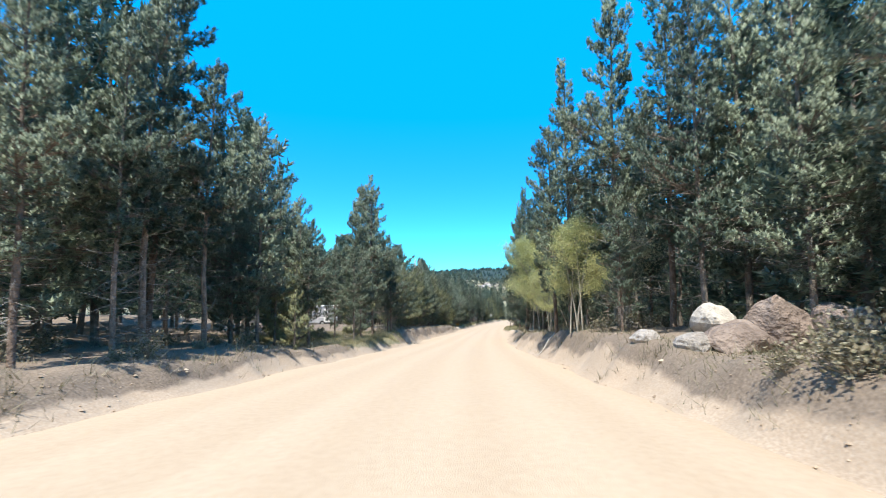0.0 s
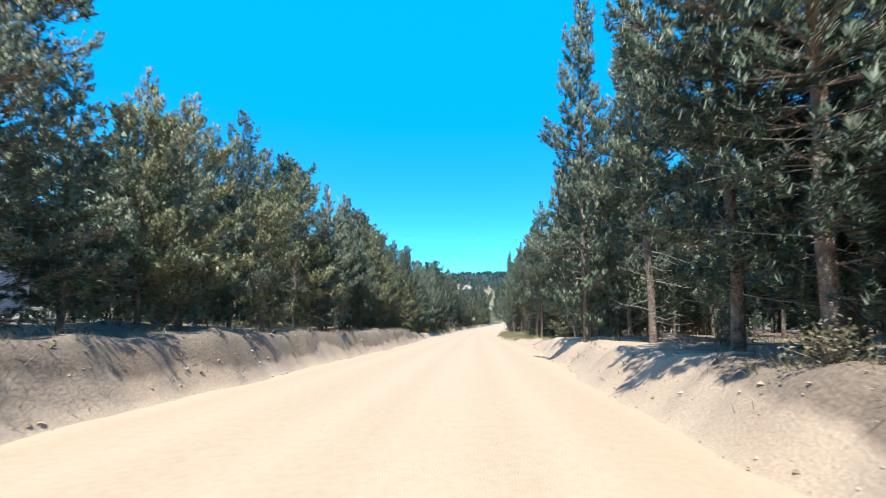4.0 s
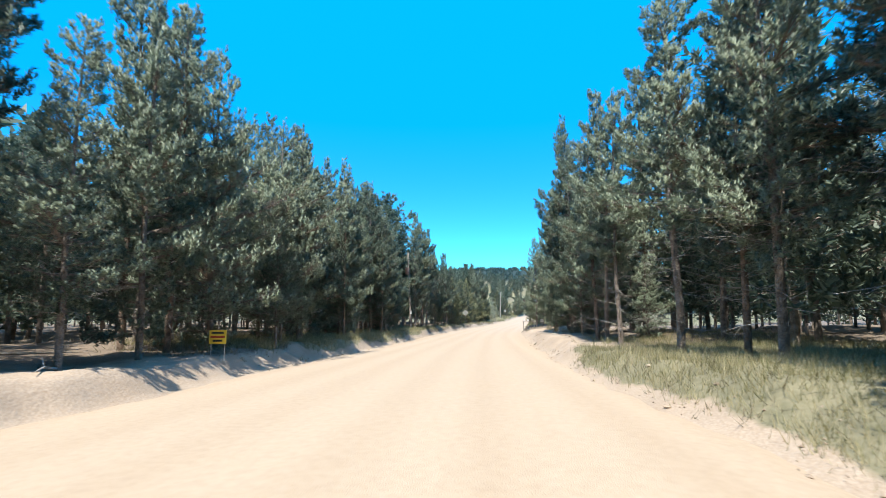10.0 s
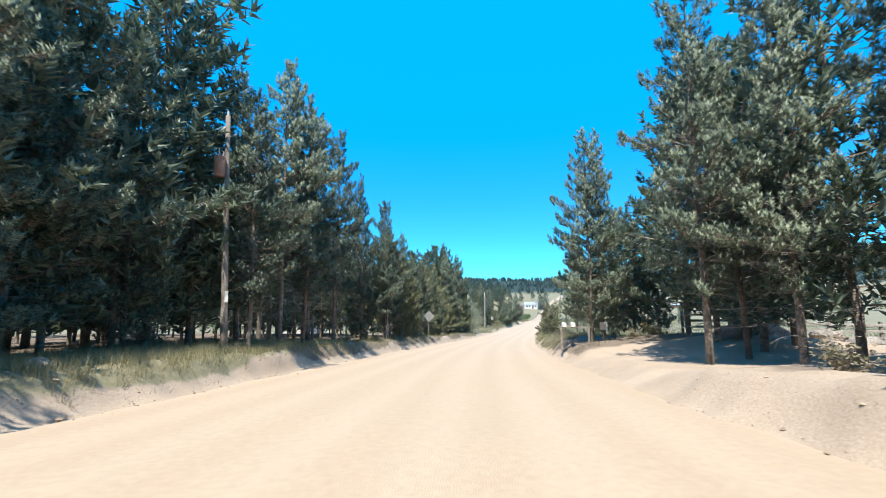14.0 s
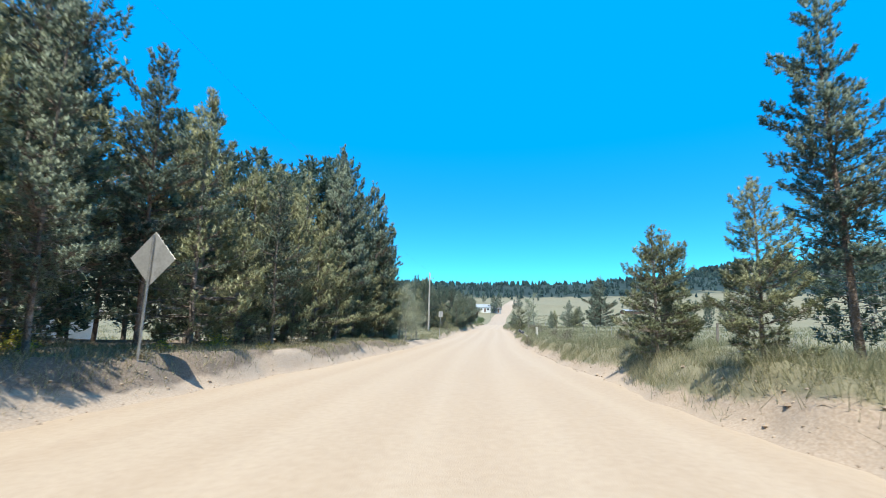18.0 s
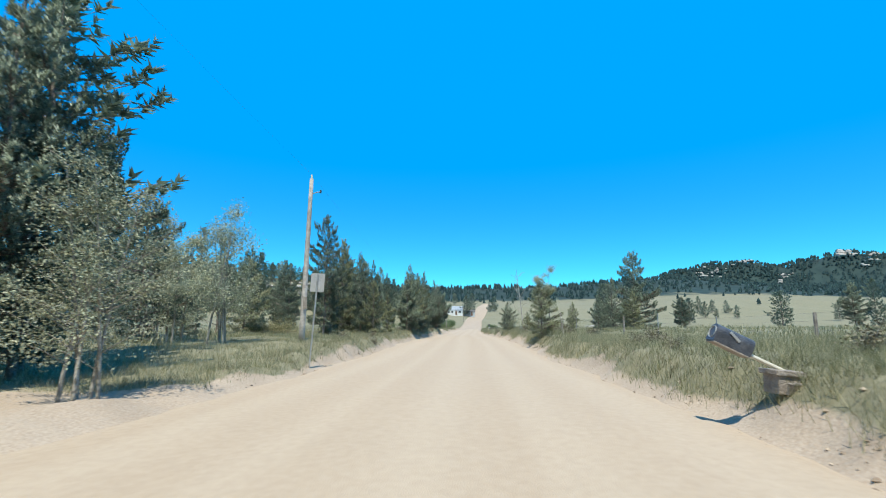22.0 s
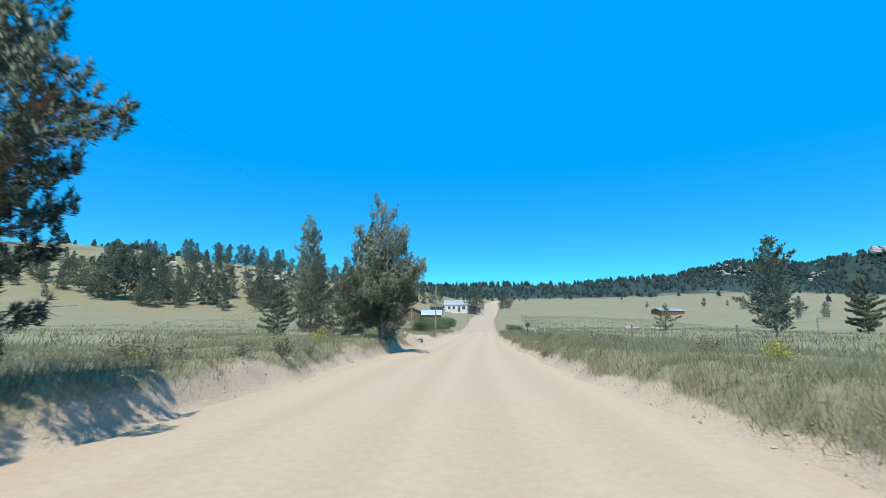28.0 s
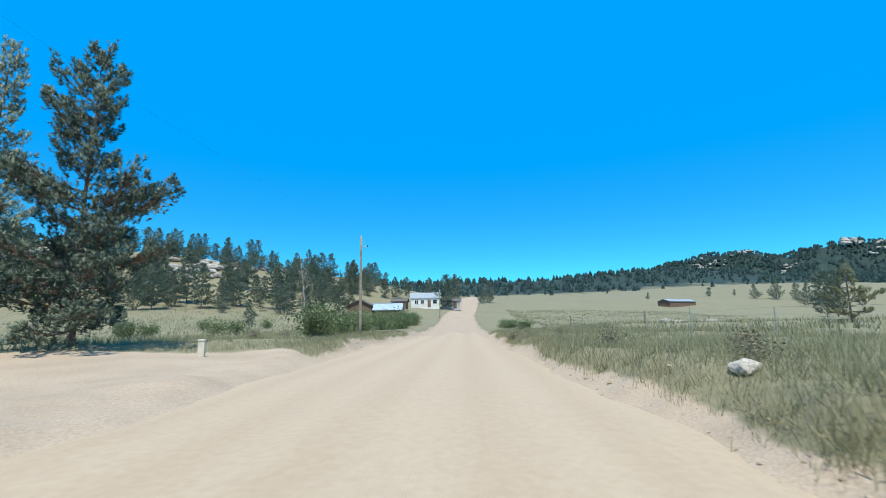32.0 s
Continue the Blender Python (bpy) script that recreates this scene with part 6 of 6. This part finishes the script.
rock(5.6, 11.2, 0.60, 0.46, 0.46, 1, PALEROCK, "pale sunlit granite boulder on the bank", 1.0)
rock(6.6, 10.4, 0.62, 0.5, 0.85, 2, ROCKB, "brown rock block embedded in the bank", 0.35)
rock(5.7, 10.4, 1.15, 0.7, 0.42, 3, ROCKB, "brown rock ledge above the road", 0.3)
rock(7.4, 9.9, 0.55, 0.5, 0.78, 4, ROCKB, "tall brown rock among the trees", 0.4)
rock(6.4, 8.2, 0.45, 0.4, 0.6, 5, ROCKB, "tall brown rock among the trees", 0.4)
rock(4.7, 10.2, 0.5, 0.4, 0.32, 8, ROCK, "rough grey rock at the foot of the bank", 0.1)
rock(4.2, 11.6, 0.45, 0.32, 0.26, 9, ROCK, "rough grey rock at the foot of the bank", 0.1)
rock(5.3, 5.6, 0.3, 0.28, 0.2, 6, ROCK, "rounded grey stone in the bank", 0.3)
rock(4.6, 12.6, 0.25, 0.22, 0.18, 7, ROCKB, "brown stone in the bank", 0.3)
for i, (x, y, s) in enumerate(((19.2, 151.0, 0.55), (20.6, 151.8, 0.38), (18.2, 150.2, 0.24), (22.3, 152.5, 0.55), (23.4, 153.2, 0.35), (24.6, 152.0, 0.5), (25.6, 152.8, 0.3), (21.2, 153.6, 0.28), (26.5, 151.6, 0.4))):
    rock(x, y, s * 1.3, s, s * 0.8, 11 + i, ROCK, "pale boulder in a heap beside the track", 0.3)
rock(51.1, 299.4, 0.34, 0.22, 0.13, 20, PALEROCK, "pale flat rock in the roadside grass", 0.3)
rock(-2.3, 141.0, 0.36, 0.26, 0.18, 21, ROCK, "pale flat stone at the road's edge", 0.35)
for i in range(7):
    rock(99 + i * 2.1 + (i % 3), 356 + (i * 37 % 7) * 1.3, 1.1 + 0.3 * (i % 3), 0.9, 0.5 + 0.15 * (i % 2), 24 + i, ROCK, "pale rock outcrop in the field", 0.2)


def outcrop(x, y, blocks, spread, size, seed, label):
    """A rocky knoll of stacked slabs."""
    rng = random.Random(seed)
    ob = thing("rock_outcrop", x, y, label, "rock outcrop")
    z0 = land1(x, y)
    for i in range(blocks):
        dx, dy = rng.gauss(0, spread), rng.gauss(0, spread * 0.6)
        s = size * rng.uniform(0.5, 1.2)
        bm = boulder(seed * 7 + i, s * rng.uniform(1.0, 1.8), s, s * rng.uniform(0.5, 0.9), 2)
        bmesh.ops.transform(bm, matrix=Matrix.LocRotScale((dx, dy, land1(x + dx, y + dy) - z0 + s * 0.3), Euler((0, 0, rng.uniform(0, 6.28))), None), verts=bm.verts)
        part("slab", bm, ROCK, ob)


outcrop(11, 440, 60, 9, 1.3, 3, "pale layered granite outcrop on the wooded hill")
outcrop(28, 470, 16, 9, 1.6, 4, "pale granite slabs below scattered pines")
outcrop(-25, 430, 14, 8, 1.8, 5, "pale granite ledge on the wooded hill")
outcrop(-10, 408, 12, 10, 1.0, 6, "scattered pale rocks on the dry slope")
for bear, dist, n, spread, size, seed in ((44.6, 1085, 22, 18, 4.0, 31), (46.4, 1090, 12, 14, 3.4, 36), (48.6, 1132, 14, 12, 5.0, 32), (52.4, 1110, 12, 14, 3.6, 33), (57.3, 1172, 12, 10, 6.0, 34), (59.3, 1165, 12, 16, 3.8, 35)):
    outcrop(45 + dist * math.sin(radians(bear)), 294 + dist * math.cos(radians(bear)), n, spread, size, seed, "pale granite crags on the wooded mountain")


# ---- bushes ----
def bushes():
    rng = random.Random(21)
    for i in range(34):                                    # green hedge above the far bend
        u = i / 33
        y = 322 + u * 48
        L = -7.8 - 2.6 * rng.random() + 1.5 * u
        bush("green", float(road_x(y)) + L, y, rng.uniform(1.1, 1.8), rng.uniform(0.8, 1.15), rng.uniform(0, 6.28), "green hedge along the road")
    for i in range(9):
        y = 338 + i * 1.6
        bush("green", float(road_x(y)) + 6.0 + 2.4 * rng.random(), y, rng.uniform(0.8, 1.3), 0.75, rng.uniform(0, 6.28), "green hedge along the road")
    for x, y, s, t in ((37.9, 297.4, 1.0, 1.25), (38.5, 298.4, 0.9, 1.2), (37.1, 298.6, 1.0, 1.2), (38.9, 299.2, 0.7, 1.0), (36.6, 296.9, 0.8, 1.0)):
        bush("olive", x, y, s, t, rng.uniform(0, 6.28), "olive bushes below the pines")
    for i in range(5):
        bush("olive", float(road_x(224)) - 8 - i * 0.9, 236 + i * 1.2, 0.9, 1.1, i, "pale bushes in the meadow")
    for i in range(7):
        bush("green", 33 + rng.uniform(-6, 10), 330 + rng.uniform(0, 25), rng.uniform(0.9, 1.6), 0.9, i, "meadow bushes")
    for side, y0, y1, l0, l1, n, kind in ((1, 14, 60, 1.2, 6, 26, "dusty"), (1, 3.5, 7.6, 1.6, 3.4, 4, "dusty"), (1, 3.5, 7.2, 0.7, 3.0, 9, "dusty"), (-1, 2, 40, 1.0, 6, 24, "dusty"), (1, 120, 176, 1.2, 7, 30, "dusty"), (-1, 88, 150, 1.0, 6, 22, "dusty"), (-1, 155, 200, 0.8, 4, 20, "dusty"),
                                         (1, 180, 330, 0.3, 5, 62, "dusty"), (-1, 222, 330, 0.3, 5, 32, "dusty"), (-1, 165, 200, 1.0, 3, 8, "bloom"), (1, 225, 280, 1.5, 4, 4, "bloom"), (-1, 225, 318, 0.8, 5, 8, "bloom"),
                                         (1, 142, 160, 5, 9, 6, "olive"), (1, 138, 150, 2.5, 6.5, 9, "olive"), (1, 137, 150, 3, 7, 6, "dusty")):
        for i in range(n):
            y = rng.uniform(y0, y1)
            o = rng.uniform(l0, l1)
            if any(s == side and a - 0.5 < y < b + 0.5 for s, a, b, _ in TRACKS):
                continue
            x = float(road_x(y)) + (o + float(half_right(y)) if side > 0 else -o - float(half_left(y)))
            bush(kind, x, y, rng.uniform(0.5, 1.1), rng.uniform(0.7, 1.2), rng.uniform(0, 6.28), "roadside scrub")


bushes()


# ---- grass, weeds and stones ----
def blades(name, x, y, h, per, width, material, label, spread=0.12, lean=0.35, seed=1):
    """Tufts of upright blades at the given places, as one mesh."""
    rng = np.random.default_rng(seed)
    n = len(x) * per
    bx, by = np.repeat(x, per) + rng.normal(0, spread, n), np.repeat(y, per) + rng.normal(0, spread, n)
    bz = land(bx, by) - 0.02
    hh = np.repeat(h, per) * rng.uniform(0.5, 1.15, n)
    a = rng.uniform(0, 6.28, n)
    w = width * rng.uniform(0.6, 1.4, n)
    tip = np.stack([bx + rng.normal(0, lean, n) * hh, by + rng.normal(0, lean, n) * hh, bz + hh], 1)
    p1 = np.stack([bx - np.cos(a) * w, by - np.sin(a) * w, bz], 1)
    p2 = np.stack([bx + np.cos(a) * w, by + np.sin(a) * w, bz], 1)
    s = Soup()
    s.tris(np.stack([p1, p2, tip], 1))
    tagged(new(name, s.mesh(name, material)), label, "grass", kind="stuff")


def verge(rng, side, y0, y1, o0, o1, count, bias=1.0):
    """Random places beside the road, from o0 to o1 outside its edge, denser near it."""
    y = rng.uniform(y0, y1, count)
    o = o0 + (o1 - o0) * rng.uniform(0, 1, count) ** bias
    x = road_x(y) + np.where(side > 0, half_right(y) + o, -half_left(y) - o)
    ok = sand_cover(x, y) + 0.35 * wav(x, y, 0.6, 2.0) < 0.55
    return x[ok], y[ok]


def grasses():
    rng = np.random.default_rng(77)
    x, y = verge(rng, 1, 160, 335, 0.15, 12, 42000, 1.6)
    blades("field_grass", x, y, 0.19 + 0.26 * (wav(x, y, 2.3, 1.0) * 0.5 + 0.5), 11, 0.0045, GRASS, "tall dry green grass along the field", seed=1)
    x, y = verge(rng, 1, 165, 420, 10, 70, 22000, 1.3)
    blades("meadow_grass", x, y, 0.35 + 0.15 * rng.uniform(0, 1, len(x)), 3, 0.03, GRASS, "dry green meadow grass behind the fence", 0.3, seed=2)
    x, y = verge(rng, -1, 200, 335, 0.15, 11, 27000, 1.5)
    blades("verge_grass", x, y, 0.16 + 0.2 * (wav(x, y, 2.0, 3.0) * 0.5 + 0.5), 11, 0.0045, GRASS, "dry green grass along the road", seed=3)
    x, y = verge(rng, -1, 205, 400, 9, 60, 16000, 1.3)
    blades("meadow_grass", x, y, 0.30 + 0.15 * rng.uniform(0, 1, len(x)), 3, 0.03, GRASS, "dry green meadow grass among scattered pines", 0.3, seed=4)
    x, y = verge(rng, 1, 80, 118, 0.3, 11, 9000, 1.2)
    blades("clearing_grass", x, y, 0.14 + 0.2 * rng.uniform(0, 1, len(x)), 10, 0.005, STRAW, "pale straw-green grass in a clearing", seed=5)
    x, y = verge(rng, -1, 110, 158, 0.5, 6, 8000, 1.2)
    blades("clearing_grass", x, y, 0.25 + 0.18 * rng.uniform(0, 1, len(x)), 10, 0.005, STRAW, "yellowish grass below the pines", seed=6)
    x, y = verge(rng, -1, 158, 202, 0.4, 5, 5000, 1.2)
    blades("clearing_grass", x, y, 0.10 + 0.2 * rng.uniform(0, 1, len(x)), 10, 0.005, STRAW, "yellow-green weeds below the young pines", seed=16)
    x, y = verge(rng, -1, 22, 38, 0.5, 8, 3500, 1.2)
    blades("clearing_grass", x, y, 0.2 + 0.15 * rng.uniform(0, 1, len(x)), 10, 0.005, STRAW, "patch of yellow grass beside the road", seed=7)
    xs, ys = [], []
    for side, y0, y1, n in ((-1, -10, 200, 5200), (1, -10, 165, 5200)):
        x, y = verge(rng, side, y0, y1, 0.3, 14, n, 1.3)
        keep = wav(x, y, 1.9, 0.7) > -0.15
        xs.append(x[keep]); ys.append(y[keep])
    x, y = np.concatenate(xs), np.concatenate(ys)
    blades("undergrowth", x, y, 0.16 + 0.2 * rng.uniform(0, 1, len(x)), 6, 0.008, WEED, "sparse dusty weeds on the forest floor", 0.16, 0.6, 8)
    x, y = verge(rng, 1, -5, 330, 0.05, 1.6, 4200, 1.0)
    x2, y2 = verge(rng, -1, -5, 330, 0.05, 1.6, 4200, 1.0)
    x, y = np.concatenate([x, x2]), np.concatenate([y, y2])
    blades("edge_weeds", x, y, 0.10 + 0.2 * rng.uniform(0, 1, len(x)), 8, 0.006, WEED, "dry brown weeds on the road's shoulder", 0.14, 0.7, 9)


grasses()


def sand_weeds():
    """Dry tufts scattered on the bare shoulders."""
    rng = np.random.default_rng(90)
    xs, ys = [], []
    for side, y0, y1, n in ((1, 0, 205, 1500), (-1, 0, 205, 1300), (1, 205, 330, 700), (-1, 205, 330, 700)):
        y = rng.uniform(y0, y1, n)
        o = 0.1 + 4.2 * rng.uniform(0, 1, n) ** 1.2
        x = road_x(y) + np.where(side > 0, half_right(y) + o, -half_left(y) - o)
        ok = (wav(x, y, 1.1, 4.4) > 0.1)
        for s, a, b, _ in TRACKS:
            ok &= ~((s == side) & (y > a - 0.5) & (y < b + 0.5))
        xs.append(x[ok]); ys.append(y[ok])
    x, y = np.concatenate(xs), np.concatenate(ys)
    blades("shoulder_weeds", x, y, 0.08 + 0.22 * rng.uniform(0, 1, len(x)) ** 2, 14, 0.008, WEED, "scattered dry tufts on the sandy shoulders", 0.07, 0.6, 14)


sand_weeds()


def stones():
    """Clods and stones along both shoulders, too many to count."""
    rng = np.random.default_rng(31)
    s = Soup()
    base = np.array([(1, 0, 0), (-1, 0, 0), (0, 1, 0), (0, -1, 0), (0, 0, 1), (0, 0, -1)], float)
    tri = np.array([(0, 2, 4), (2, 1, 4), (1, 3, 4), (3, 0, 4), (2, 0, 5), (1, 2, 5), (3, 1, 5), (0, 3, 5)])
    for side in (-1, 1):
        n = 5200
        y = rng.uniform(-5, 335, n)
        o = rng.normal(0.35, 0.45, n)
        x = road_x(y) + np.where(side > 0, half_right(y) + o, -half_left(y) - o)
        clear = np.ones(n, bool)
        for sd, t0, t1, _ in TRACKS:
            clear &= ~((sd == side) & (y > t0) & (y < t1))
        x, y = x[clear], y[clear]
        n = len(x)
        z = np.maximum(land(x, y), road_z(y) - 0.02)
        size = rng.gamma(1.2, 0.010, n) + 0.006
        for i in range(n):
            s.add(base * rng.uniform(0.6, 1.3, (6, 1)) * size[i] * (1.2, 1.2, 0.8) + (x[i], y[i], z[i] + size[i] * 0.2), tri)
    tagged(new("shoulder_stones", s.mesh("shoulder_stones", CLOD)), "small stones and clods along the road's shoulders", "stones", kind="stuff")


stones()


def fallen_branches():
    rng = random.Random(5)
    for i in range(26):
        side = rng.choice((-1, 1))
        y = rng.uniform(0, 195 if side < 0 else 165)
        o = rng.uniform(1.0, 7)
        x = float(road_x(y)) + (float(half_right(y)) + o if side > 0 else -float(half_left(y)) - o)
        a, ln = rng.uniform(0, 6.28), rng.uniform(0.7, 2.2)
        s = Soup()
        pts = [(x + math.cos(a) * ln * q, y + math.sin(a) * ln * q, land1(x + math.cos(a) * ln * q, y + math.sin(a) * ln * q) + 0.05 + 0.05 * rng.random()) for q in (0, 0.35, 0.7, 1)]
        s.tube(pts, [0.035, 0.03, 0.02, 0.008], 5)
        p = np.array(pts[2])
        s.tube([p, p + (rng.uniform(-0.3, 0.3), rng.uniform(-0.3, 0.3), 0.15)], [0.015, 0.004], 3)
        tagged(new("fallen_branch", s.mesh("fallen_branch", SNAG)), "bleached dead branch lying on the ground", "branch", "fallen branches")


fallen_branches()
